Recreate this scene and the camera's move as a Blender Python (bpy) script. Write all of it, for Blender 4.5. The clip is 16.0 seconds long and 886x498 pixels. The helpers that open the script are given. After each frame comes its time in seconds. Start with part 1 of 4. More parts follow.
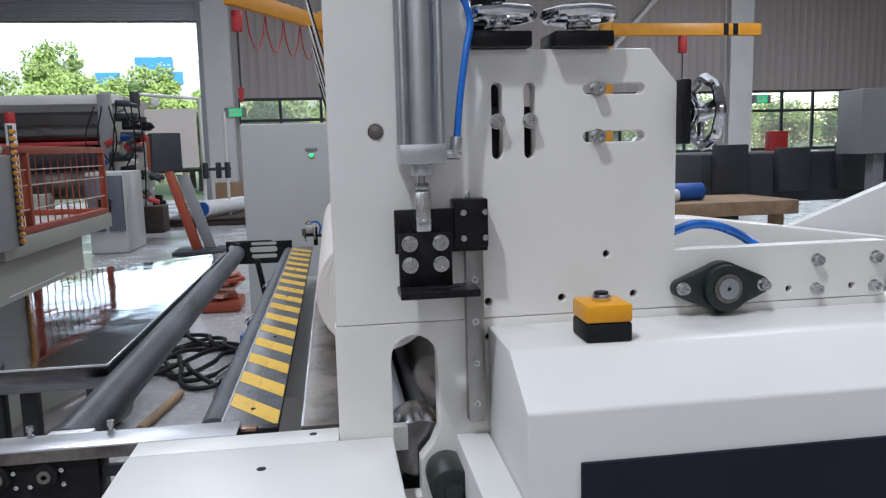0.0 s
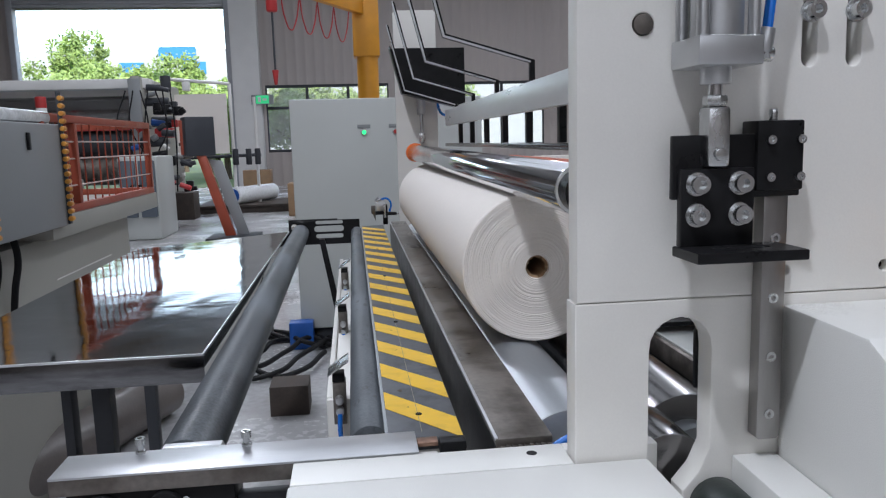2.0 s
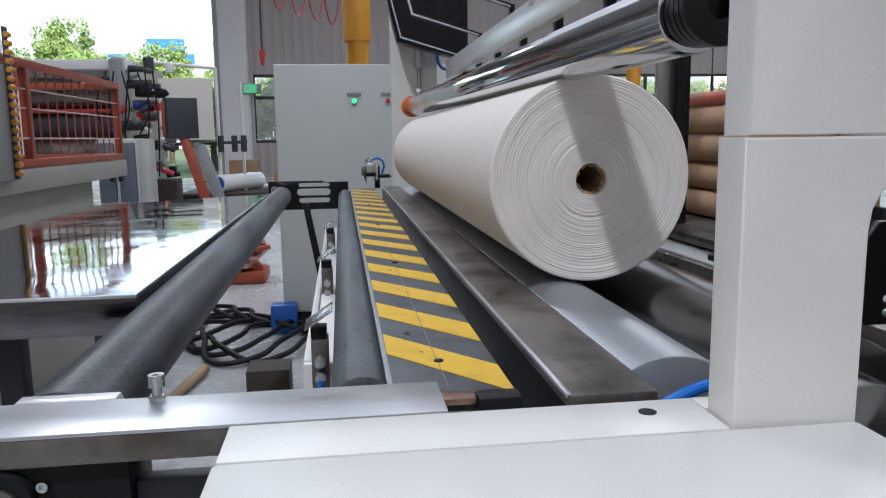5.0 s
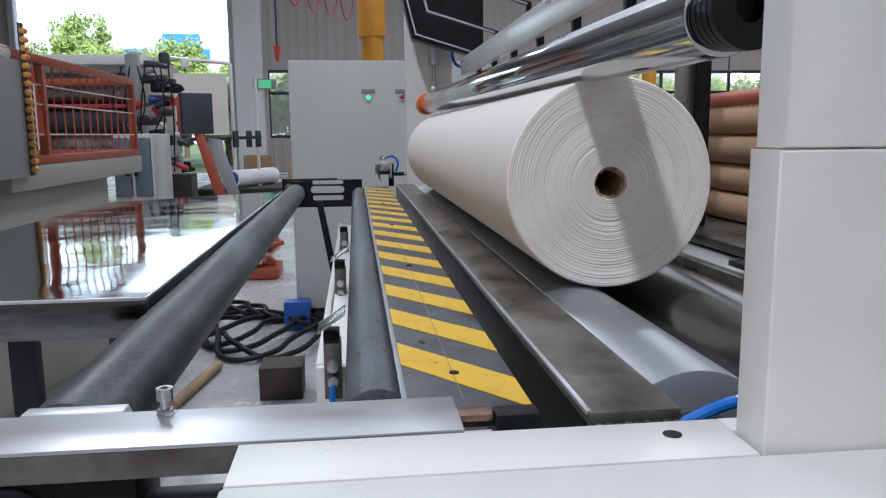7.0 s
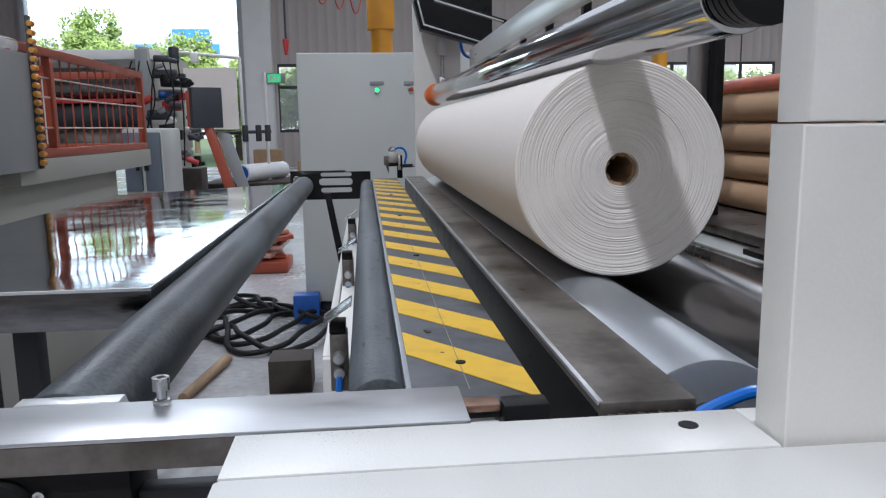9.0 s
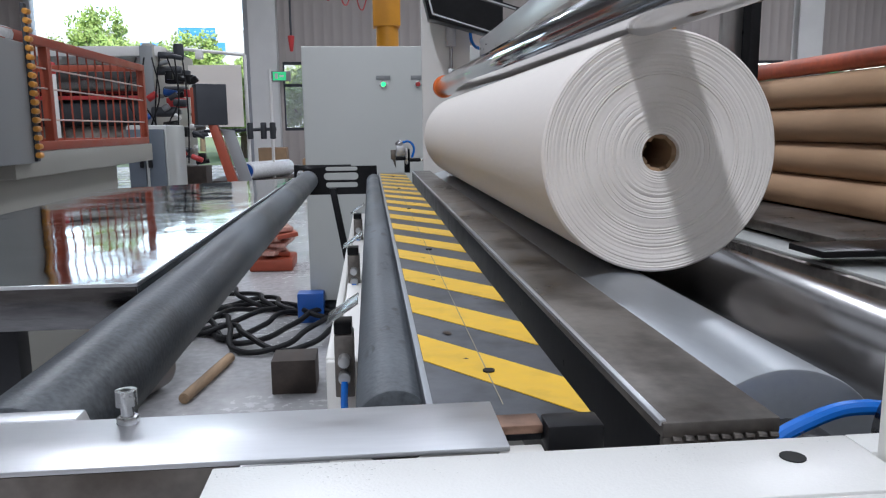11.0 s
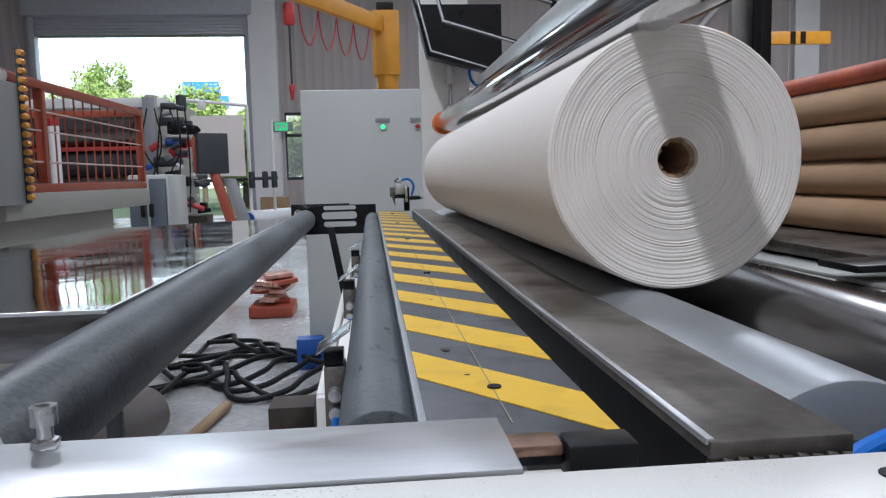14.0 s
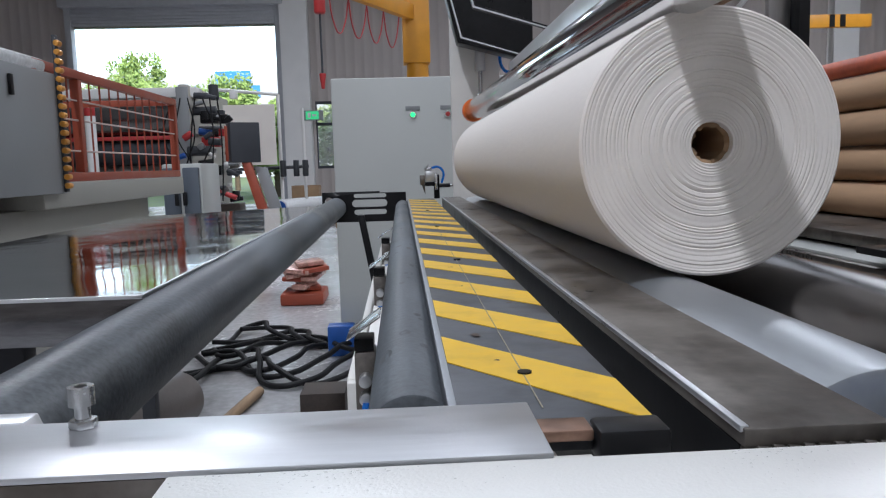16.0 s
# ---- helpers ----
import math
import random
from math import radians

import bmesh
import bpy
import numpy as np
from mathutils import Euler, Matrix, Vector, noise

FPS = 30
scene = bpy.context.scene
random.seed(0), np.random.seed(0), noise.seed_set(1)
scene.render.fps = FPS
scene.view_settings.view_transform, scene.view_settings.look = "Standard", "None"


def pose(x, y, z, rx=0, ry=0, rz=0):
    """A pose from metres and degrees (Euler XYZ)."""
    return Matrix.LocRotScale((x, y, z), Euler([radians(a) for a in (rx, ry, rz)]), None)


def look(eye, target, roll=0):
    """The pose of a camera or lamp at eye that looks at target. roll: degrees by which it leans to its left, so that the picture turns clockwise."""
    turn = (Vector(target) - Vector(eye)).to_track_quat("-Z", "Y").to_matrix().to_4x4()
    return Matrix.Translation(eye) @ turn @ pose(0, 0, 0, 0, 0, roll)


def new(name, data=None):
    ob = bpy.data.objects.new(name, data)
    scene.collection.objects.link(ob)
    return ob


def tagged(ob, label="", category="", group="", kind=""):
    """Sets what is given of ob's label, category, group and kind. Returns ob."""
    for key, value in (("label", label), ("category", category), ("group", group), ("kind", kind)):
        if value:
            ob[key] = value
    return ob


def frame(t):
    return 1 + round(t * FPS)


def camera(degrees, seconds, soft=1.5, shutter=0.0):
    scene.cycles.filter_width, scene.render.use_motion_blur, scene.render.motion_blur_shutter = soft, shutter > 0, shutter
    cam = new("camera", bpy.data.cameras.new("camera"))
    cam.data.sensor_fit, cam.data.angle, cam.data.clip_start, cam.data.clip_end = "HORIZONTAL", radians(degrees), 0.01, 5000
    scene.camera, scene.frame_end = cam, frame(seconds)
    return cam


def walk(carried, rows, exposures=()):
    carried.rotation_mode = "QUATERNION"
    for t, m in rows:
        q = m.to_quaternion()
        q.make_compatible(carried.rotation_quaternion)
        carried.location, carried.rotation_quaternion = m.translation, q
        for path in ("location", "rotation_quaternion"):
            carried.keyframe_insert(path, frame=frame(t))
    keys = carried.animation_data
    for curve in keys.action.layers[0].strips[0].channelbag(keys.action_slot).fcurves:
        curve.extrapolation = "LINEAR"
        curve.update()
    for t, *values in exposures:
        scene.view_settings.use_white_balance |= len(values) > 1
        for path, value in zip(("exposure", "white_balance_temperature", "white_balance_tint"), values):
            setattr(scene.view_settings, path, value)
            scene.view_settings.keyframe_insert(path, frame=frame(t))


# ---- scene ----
cam = camera(61.3, 16.0, soft=1.2)
PATH = [
    (0, (-0.0646, 0.6917, 1.401), (0.2207, 2.6538, 1.138), -1.5),
    (0.5, (-0.2022, 0.7616, 1.395), (0.0702, 2.7268, 1.142), -1.8),
    (1, (-0.2598, 0.821, 1.375), (-0.0004, 2.7873, 1.122), -1.8),
    (1.5, (-0.2721, 0.9141, 1.352), (-0.0267, 2.8815, 1.086), -1.7),
    (2, (-0.2814, 1.0212, 1.324), (-0.051, 2.9866, 1.036), -1.6),
    (2.5, (-0.2943, 1.1763, 1.256), (-0.048, 3.1356, 0.938), -1.6),
    (3, (-0.3106, 1.2904, 1.194), (-0.0353, 3.2405, 0.848), -1.5),
    (5.5, (-0.2832, 1.3422, 1.161), (-0.0298, 3.3045, 0.874), -0.5),
    (6, (-0.2832, 1.3452, 1.162), (-0.0428, 3.3096, 0.871), -0.4),
    (6.5, (-0.2861, 1.3522, 1.166), (-0.0528, 3.3157, 0.868), -0.4),
    (7, (-0.2861, 1.3592, 1.169), (-0.0587, 3.3227, 0.865), -0.5),
    (7.5, (-0.2861, 1.3642, 1.167), (-0.0637, 3.3287, 0.858), -0.5),
    (8, (-0.284, 1.3692, 1.164), (-0.0667, 3.3328, 0.85), -0.5),
    (8.5, (-0.282, 1.3762, 1.16), (-0.0706, 3.3388, 0.841), -0.6),
    (9, (-0.281, 1.3762, 1.16), (-0.0806, 3.3399, 0.84), -0.8),
    (11.5, (-0.2872, 1.4912, 1.129), (-0.1048, 3.457, 0.805), -0.5),
    (12, (-0.2881, 1.5082, 1.12), (-0.1087, 3.4731, 0.794), -0.3),
    (12.5, (-0.288, 1.5142, 1.112), (-0.1066, 3.482, 0.803), -0.4),
    (13, (-0.284, 1.5202, 1.104), (-0.0976, 3.493, 0.834), -0.7),
    (13.5, (-0.279, 1.5262, 1.101), (-0.0855, 3.5049, 0.88), -1.0),
    (14, (-0.2759, 1.5311, 1.097), (-0.0904, 3.5129, 0.902), -1.4),
    (14.5, (-0.2759, 1.5321, 1.096), (-0.1124, 3.5161, 0.905), -1.6),
    (15, (-0.2759, 1.5321, 1.096), (-0.1374, 3.5172, 0.893), -1.7),
    (15.5, (-0.2759, 1.5321, 1.095), (-0.1594, 3.5174, 0.878), -1.7),
    (16, (-0.2759, 1.5321, 1.095), (-0.1714, 3.5165, 0.871), -1.6),
]
walk(cam, [(t, look(eye, target, roll)) for t, eye, target, roll in PATH], exposures=[(0.0, -0.05), (3.0, -0.05), (9.0, 0.0), (11.5, 0.12), (16.0, 0.0)])

# ---------------------------------------------------------------- light
world = bpy.data.worlds.new("world")
scene.world = world
world.use_nodes = True
wn = world.node_tree.nodes
sky = wn.new("ShaderNodeTexSky")
sky.sky_type, sky.sun_disc = "NISHITA", False
sky.sun_elevation, sky.sun_rotation = radians(50), radians(10)
wn["Background"].inputs["Strength"].default_value = 0.44
world.node_tree.links.new(sky.outputs["Color"], wn["Background"].inputs["Color"])


def lamp(name, kind, m, energy, colour, **more):
    data = bpy.data.lights.new(name, kind)
    data.energy, data.color = energy, colour
    for key, value in more.items():
        if key == "size":
            data.size = value
        if key == "size_y":
            data.shape, data.size_y = "RECTANGLE", value
        if key == "angle":
            data.angle = value
    ob = new(name, data)
    ob.matrix_basis = m
    return ob


lamp("sun", "SUN", look((6, -10, 40), (-10, 50, 0)), 6.5, (1.0, 0.96, 0.9), angle=radians(3))
# front pair throws bolt shadows; x=13 pair is added fill for right wall
for hx, hy, power in ((-2.2, -0.7, 360), (4.8, -1.5, 90), (-3.2, 8.5, 190), (4.4, 8.5, 150), (-3.2, 17, 190), (4.5, 17, 190), (13, 9, 260), (13, 18, 420)):
    lamp("high_bay_and_fill_lamp", "AREA", pose(hx, hy, 7.4), power, (0.84, 0.89, 1.0), size=0.28)
# broad lamp for overhead skylight daylight; the rear one is added fill
lamp("skylight", "AREA", pose(2, 8, 8.6), 540, (0.80, 0.87, 1.0), size=12, size_y=20)
lamp("rear_fill", "AREA", look((-1, -6.7, 5.0), (0, 4, 1.0)), 115, (0.82, 0.88, 1.0), size=9, size_y=2.2)


# ---------------------------------------------------------------- materials
def mat(name, colour, rough=0.5, metal=0.0, vary=0.12, scale=6.0, fine=90.0, bump=0.02, rough_vary=0.15, stretch=(1, 1, 1), coat=0.0, dirt=None, dirt_amount=0.0, rand=0.0, spec=0.5):
    m = bpy.data.materials.new(name)
    m.use_nodes = True
    nt = m.node_tree
    N, L = nt.nodes, nt.links
    b = N["Principled BSDF"]
    tc = N.new("ShaderNodeTexCoord")
    mp = N.new("ShaderNodeMapping")
    mp.inputs["Scale"].default_value = stretch
    L.new(tc.outputs["Object"], mp.inputs["Vector"])
    n1 = N.new("ShaderNodeTexNoise")
    n1.inputs["Scale"].default_value, n1.inputs["Detail"].default_value = scale, 6
    n2 = N.new("ShaderNodeTexNoise")
    n2.inputs["Scale"].default_value, n2.inputs["Detail"].default_value = fine, 3
    L.new(mp.outputs["Vector"], n1.inputs["Vector"])
    L.new(mp.outputs["Vector"], n2.inputs["Vector"])
    mix = N.new("ShaderNodeMath")
    mix.operation = "MULTIPLY_ADD"
    L.new(n2.outputs["Fac"], mix.inputs[0])
    mix.inputs[1].default_value = 0.45
    L.new(n1.outputs["Fac"], mix.inputs[2])
    ramp = N.new("ShaderNodeMapRange")
    ramp.inputs["From Min"].default_value, ramp.inputs["From Max"].default_value = 0.52, 0.93
    ramp.inputs["To Min"].default_value, ramp.inputs["To Max"].default_value = 1 - vary, 1 + vary
    L.new(mix.outputs[0], ramp.inputs["Value"])
    mul = N.new("ShaderNodeVectorMath")
    mul.operation = "SCALE"
    mul.inputs[0].default_value = colour
    last = ramp.outputs["Result"]
    if rand:
        oi = N.new("ShaderNodeObjectInfo")
        rr = N.new("ShaderNodeMapRange")
        rr.inputs["To Min"].default_value, rr.inputs["To Max"].default_value = 1 - rand, 1 + rand
        L.new(oi.outputs["Random"], rr.inputs["Value"])
        mm = N.new("ShaderNodeMath")
        mm.operation = "MULTIPLY"
        L.new(rr.outputs["Result"], mm.inputs[0])
        L.new(last, mm.inputs[1])
        last = mm.outputs[0]
    L.new(last, mul.inputs["Scale"])
    col = mul.outputs["Vector"]
    if dirt:
        n3 = N.new("ShaderNodeTexNoise")
        n3.inputs["Scale"].default_value, n3.inputs["Detail"].default_value = scale * 2.3, 8
        L.new(mp.outputs["Vector"], n3.inputs["Vector"])
        r3 = N.new("ShaderNodeMapRange")
        r3.inputs["From Min"].default_value, r3.inputs["From Max"].default_value = 0.52, 0.72
        r3.inputs["To Max"].default_value = dirt_amount
        L.new(n3.outputs["Fac"], r3.inputs["Value"])
        mc = N.new("ShaderNodeMix")
        mc.data_type = "RGBA"
        L.new(r3.outputs["Result"], mc.inputs[0])
        L.new(col, mc.inputs[6])
        mc.inputs[7].default_value = (*dirt, 1)
        col = mc.outputs[2]
    L.new(col, b.inputs["Base Color"])
    rv = N.new("ShaderNodeMapRange")
    rv.inputs["From Min"].default_value, rv.inputs["From Max"].default_value = 0.52, 0.93
    rv.inputs["To Min"].default_value, rv.inputs["To Max"].default_value = max(0.02, rough * (1 - rough_vary)), min(1, rough * (1 + rough_vary))
    L.new(mix.outputs[0], rv.inputs["Value"])
    L.new(rv.outputs["Result"], b.inputs["Roughness"])
    b.inputs["Metallic"].default_value = metal
    b.inputs["Specular IOR Level"].default_value = spec
    b.inputs["Coat Weight"].default_value = coat
    if bump:
        bp = N.new("ShaderNodeBump")
        bp.inputs["Strength"].default_value, bp.inputs["Distance"].default_value = bump * 5, 0.002
        L.new(n2.outputs["Fac"], bp.inputs["Height"])
        L.new(bp.outputs["Normal"], b.inputs["Normal"])
    return m


def glow(name, colour, strength):
    m = bpy.data.materials.new(name)
    m.use_nodes = True
    b = m.node_tree.nodes["Principled BSDF"]
    b.inputs["Base Color"].default_value = (*colour, 1)
    b.inputs["Emission Color"].default_value = (*colour, 1)
    b.inputs["Emission Strength"].default_value = strength
    return m


def glass(name, colour=(1, 1, 1), rough=0.02, alpha=0.15):
    m = bpy.data.materials.new(name)
    m.use_nodes = True
    b = m.node_tree.nodes["Principled BSDF"]
    b.inputs["Base Color"].default_value = (*colour, 1)
    b.inputs["Roughness"].default_value = rough
    b.inputs["Alpha"].default_value = alpha
    return m


WHITE = mat("white_paint", (0.77, 0.75, 0.71), 0.38, vary=0.03, scale=3, fine=420, bump=0.012, dirt=(0.55, 0.51, 0.45), dirt_amount=0.10)
TEXWHITE = mat("textured_white_powder_coat", (0.72, 0.715, 0.69), 0.30, vary=0.03, scale=4, fine=700, bump=0.03)
CABWHITE = mat("grey_white_enamel", (0.50, 0.515, 0.495), 0.45, vary=0.03, scale=2, fine=300, bump=0.008)
CREAM = mat("cream_paint", (0.36, 0.35, 0.31), 0.5, vary=0.05, scale=3, bump=0.01)
GREYPAINT = mat("grey_paint", (0.25, 0.26, 0.265), 0.42, vary=0.05, scale=3, bump=0.01)
DOORBLUE = mat("blue_grey_door_paint", (0.10, 0.12, 0.145), 0.45, vary=0.06)
DARKGREY = mat("dark_grey_paint", (0.045, 0.048, 0.055), 0.5, spec=0.3, vary=0.1, scale=4)
NAVY = mat("blue_black_panel", (0.012, 0.015, 0.024), 0.5, spec=0.18, vary=0.1, bump=0.03)
BLACK = mat("black_anodised", (0.012, 0.012, 0.013), 0.32, spec=0.18, vary=0.2, scale=20, bump=0.01)
BLACKRUB = mat("black_rubber", (0.014, 0.014, 0.015), 0.6, spec=0.18, vary=0.2)
STEEL = mat("raw_steel", (0.22, 0.20, 0.182), 0.40, 0.85, vary=0.35, scale=7, fine=120, bump=0.02, rough_vary=0.4, dirt=(0.06, 0.045, 0.035), dirt_amount=0.6)
GREYSTEEL = mat("turned_grey_steel", (0.36, 0.38, 0.40), 0.46, 0.65, vary=0.10, scale=4, fine=160, rough_vary=0.3, stretch=(1, 0.25, 1), bump=0.01)
DARKSTEEL = mat("dark_turned_steel", (0.21, 0.205, 0.205), 0.20, 0.95, vary=0.10, scale=4, fine=160, stretch=(1, 0.2, 1), bump=0.008)
ALU = mat("brushed_aluminium", (0.64, 0.65, 0.67), 0.36, 0.95, vary=0.08, scale=9, fine=260, stretch=(0.12, 1, 1), bump=0.01, rough_vary=0.3)
BEAMALU = mat("pale_brushed_beam", (0.80, 0.81, 0.80), 0.30, 0.35, vary=0.05, scale=7, stretch=(1, 0.15, 1), bump=0.004)
ALUPROF = mat("anodised_aluminium", (0.58, 0.59, 0.60), 0.38, 0.9, vary=0.05, scale=9, bump=0.005)
CHROME = mat("chrome", (0.68, 0.69, 0.71), 0.09, 1.0, vary=0.04, scale=3, bump=0.0, rough_vary=0.5)
ZINC = mat("zinc_plated_steel", (0.60, 0.61, 0.61), 0.26, 1.0, vary=0.12, scale=60, bump=0.01)
RAILSTEEL = mat("ground_rail_steel", (0.36, 0.35, 0.34), 0.34, 0.95, vary=0.1, scale=30, fine=200, stretch=(1, 1, 0.2))
STAINLESS = mat("mirror_stainless_sheet", (0.46, 0.47, 0.47), 0.06, 1.0, vary=0.08, scale=5, fine=34, bump=0.008, rough_vary=0.9, stretch=(0.5, 1.6, 1), dirt=(0.75, 0.76, 0.77), dirt_amount=0.14)
RUBBER = mat("grey_rubber_cover", (0.088, 0.098, 0.108), 0.52, vary=0.55, scale=5.0, fine=240, stretch=(1, 0.8, 1), bump=0.05, rough_vary=0.3, spec=0.4)
HAZBLACK = mat("worn_black_plate", (0.075, 0.08, 0.09), 0.36, vary=0.3, scale=14, dirt=(0.02, 0.02, 0.02), dirt_amount=0.6)
HAZYEL = mat("hazard_yellow_tape", (0.82, 0.50, 0.035), 0.42, vary=0.07, scale=14, dirt=(0.25, 0.15, 0.02), dirt_amount=0.3, rand=0.04)
PAPER = mat("white_tissue_paper", (0.86, 0.80, 0.745), 0.92, vary=0.03, scale=3, fine=200, bump=0.03, stretch=(1, 0.3, 1))
KRAFT = mat("kraft_paper", (0.40, 0.25, 0.145), 0.75, vary=0.10, scale=6, fine=150, stretch=(1, 0.2, 1), rand=0.08)
REDWRAP = mat("red_printed_wrap", (0.45, 0.09, 0.04), 0.4, vary=0.3, scale=10)
ORANGE = mat("orange_paint", (0.33, 0.062, 0.030), 0.45, vary=0.08, scale=10)
PALEWIRE = mat("pale_pink_wire", (0.55, 0.42, 0.38), 0.45, vary=0.1)
ORANGECAP = mat("orange_plastic", (0.80, 0.17, 0.03), 0.4, vary=0.05)
YELLOW = mat("yellow_plastic", (0.82, 0.36, 0.012), 0.38, vary=0.03, scale=20, bump=0.01)
CRANE = mat("crane_yellow_paint", (0.60, 0.26, 0.02), 0.45, vary=0.10, scale=4)
RED = mat("red_paint", (0.42, 0.03, 0.03), 0.45, vary=0.1)
BLUE = mat("blue_paint", (0.015, 0.09, 0.36), 0.4, vary=0.1)
HOSE = mat("blue_air_hose", (0.01, 0.16, 0.62), 0.25, vary=0.05, coat=0.3)
BRASS = mat("amber_rollers", (0.62, 0.28, 0.05), 0.35, 0.3, vary=0.2)
CABLE = mat("black_cable", (0.012, 0.012, 0.013), 0.5, spec=0.18, vary=0.2)
WOOD = mat("wood", (0.30, 0.20, 0.12), 0.7, vary=0.25, scale=12, stretch=(1, 0.15, 1))
DARKWOOD = mat("weathered_dark_wood", (0.055, 0.042, 0.035), 0.75, vary=0.35, scale=9, stretch=(1, 0.2, 1))
CARD = mat("cardboard", (0.33, 0.21, 0.12), 0.8, vary=0.12)
CONCRETE = mat("polished_concrete", (0.43, 0.425, 0.43), 0.22, vary=0.22, scale=0.9, fine=24, bump=0.004, rough_vary=0.5, dirt=(0.17, 0.15, 0.14), dirt_amount=0.45)
CLAD = mat("pale_wall_cladding", (0.43, 0.385, 0.36), 0.55, vary=0.05, scale=0.7, fine=12, stretch=(1, 1, 0.15))
COLUMN = mat("column_white_paint", (0.74, 0.73, 0.71), 0.5, vary=0.04, scale=1.5)
CEIL = mat("ceiling_sheet", (0.6, 0.6, 0.6), 0.7, vary=0.05)
SHUTTER = mat("shutter_grey", (0.42, 0.43, 0.45), 0.45, vary=0.06)
SCUFF = mat("oily_scuff", (0.06, 0.035, 0.02), 0.5, vary=0.3)
SCUFFLIGHT = mat("tape_seam_grey", (0.30, 0.27, 0.2), 0.6, vary=0.3)
GREYWRAP = mat("grey_brown_wrap", (0.15, 0.13, 0.12), 0.35, vary=0.15, scale=5)
PINKFILM = mat("pinkish_film", (0.50, 0.27, 0.22), 0.25, vary=0.35, scale=25, bump=0.1)
# stainless with the apron's dark reflection put into its base colour
DARKREFLECT = mat("stainless_dark_reflection", (0.16, 0.16, 0.165), 0.16, 1.0, vary=0.4, scale=9, rough_vary=0.6, stretch=(0.4, 1, 2))
SCUFFDARK = mat("dark_rub_mark", (0.05, 0.055, 0.06), 0.6, vary=0.5, scale=50)
COPPERISH = mat("rusty_clip", (0.36, 0.22, 0.16), 0.35, 0.8, vary=0.35, scale=60)
FILMPLASTIC = mat("clear_stretch_film", (0.72, 0.73, 0.74), 0.2, vary=0.15, scale=30, bump=0.1)
GREENGLOW = glow("green_lit_lens", (0.02, 0.75, 0.18), 2.2)
EXITGLOW = glow("green_exit_panel", (0.03, 0.45, 0.18), 0.9)
PANE = glass("window_glass")
LEAF = mat("leaves", (0.27, 0.38, 0.11), 0.6, vary=0.45, scale=1.3, fine=6, bump=0)
BARK = mat("bark", (0.10, 0.075, 0.05), 0.85, vary=0.3)
GRASS = mat("grass", (0.10, 0.15, 0.04), 0.8, vary=0.3, scale=0.8, fine=20)
FARWALL = mat("far_building_wall", (0.46, 0.48, 0.50), 0.7, vary=0.05, scale=0.3)
FARBLUE = mat("far_building_blue", (0.03, 0.22, 0.60), 0.6, vary=0.05, scale=0.5)


# ---------------------------------------------------------------- builders
def mesh_from(bm, name, smooth=True):
    me = bpy.data.meshes.new(name)
    bm.normal_update()
    bm.to_mesh(me)
    bm.free()
    if smooth:
        for p in me.polygons:
            p.use_smooth = True
        me.set_sharp_from_angle(angle=radians(32))
    return me


def part(name, bm, material, parent=None, label=""):
    """Link a bmesh (or a ready mesh) as one object, under a thing where one is given."""
    me = bm if isinstance(bm, bpy.types.Mesh) else mesh_from(bm, name)
    if material is not None:
        me.materials.clear()
        me.materials.append(material)
    ob = new(name, me)
    if parent is not None:
        ob.parent = parent
    if label:
        ob["label"] = label
    return ob


def thing(name, label, category, group="", kind="", at=(0, 0, 0)):
    ob = new(name)
    ob.empty_display_size = 0.05
    ob.location = at
    return tagged(ob, label, category, group, kind)


def box(x0, x1, y0, y1, z0, z1, bevel=0.002, seg=2, bm=None):
    b = bmesh.new()
    bmesh.ops.create_cube(b, size=1)
    bmesh.ops.scale(b, vec=(abs(x1 - x0), abs(y1 - y0), abs(z1 - z0)), verts=b.verts)
    if bevel:
        bmesh.ops.bevel(b, geom=b.edges[:], offset=min(bevel, 0.45 * min(abs(x1 - x0), abs(y1 - y0), abs(z1 - z0))), segments=seg, affect="EDGES", profile=0.5)
    bmesh.ops.translate(b, vec=((x0 + x1) / 2, (y0 + y1) / 2, (z0 + z1) / 2), verts=b.verts)
    return join(bm, b)


def join(bm, b):
    if bm is None:
        return b
    me = bpy.data.meshes.new("tmp")
    b.to_mesh(me)
    b.free()
    bm.from_mesh(me)
    bpy.data.meshes.remove(me)
    return bm


def turn(bm, m):
    bmesh.ops.transform(bm, matrix=m, verts=bm.verts)
    return bm


def cyl(p0, p1, r, seg=24, bevel=0.0, r2=None, bm=None):
    p0, p1 = Vector(p0), Vector(p1)
    d = p1 - p0
    b = bmesh.new()
    bmesh.ops.create_cone(b, cap_ends=True, segments=seg, radius1=r, radius2=r if r2 is None else r2, depth=d.length)
    if bevel:
        rim = [e for e in b.edges if len({round(v.co.z, 5) for v in e.verts}) == 1]
        bmesh.ops.bevel(b, geom=rim, offset=bevel, segments=2, affect="EDGES", profile=0.5)
    turn(b, Matrix.Translation((p0 + p1) / 2) @ d.to_track_quat("Z", "Y").to_matrix().to_4x4())
    return join(bm, b)


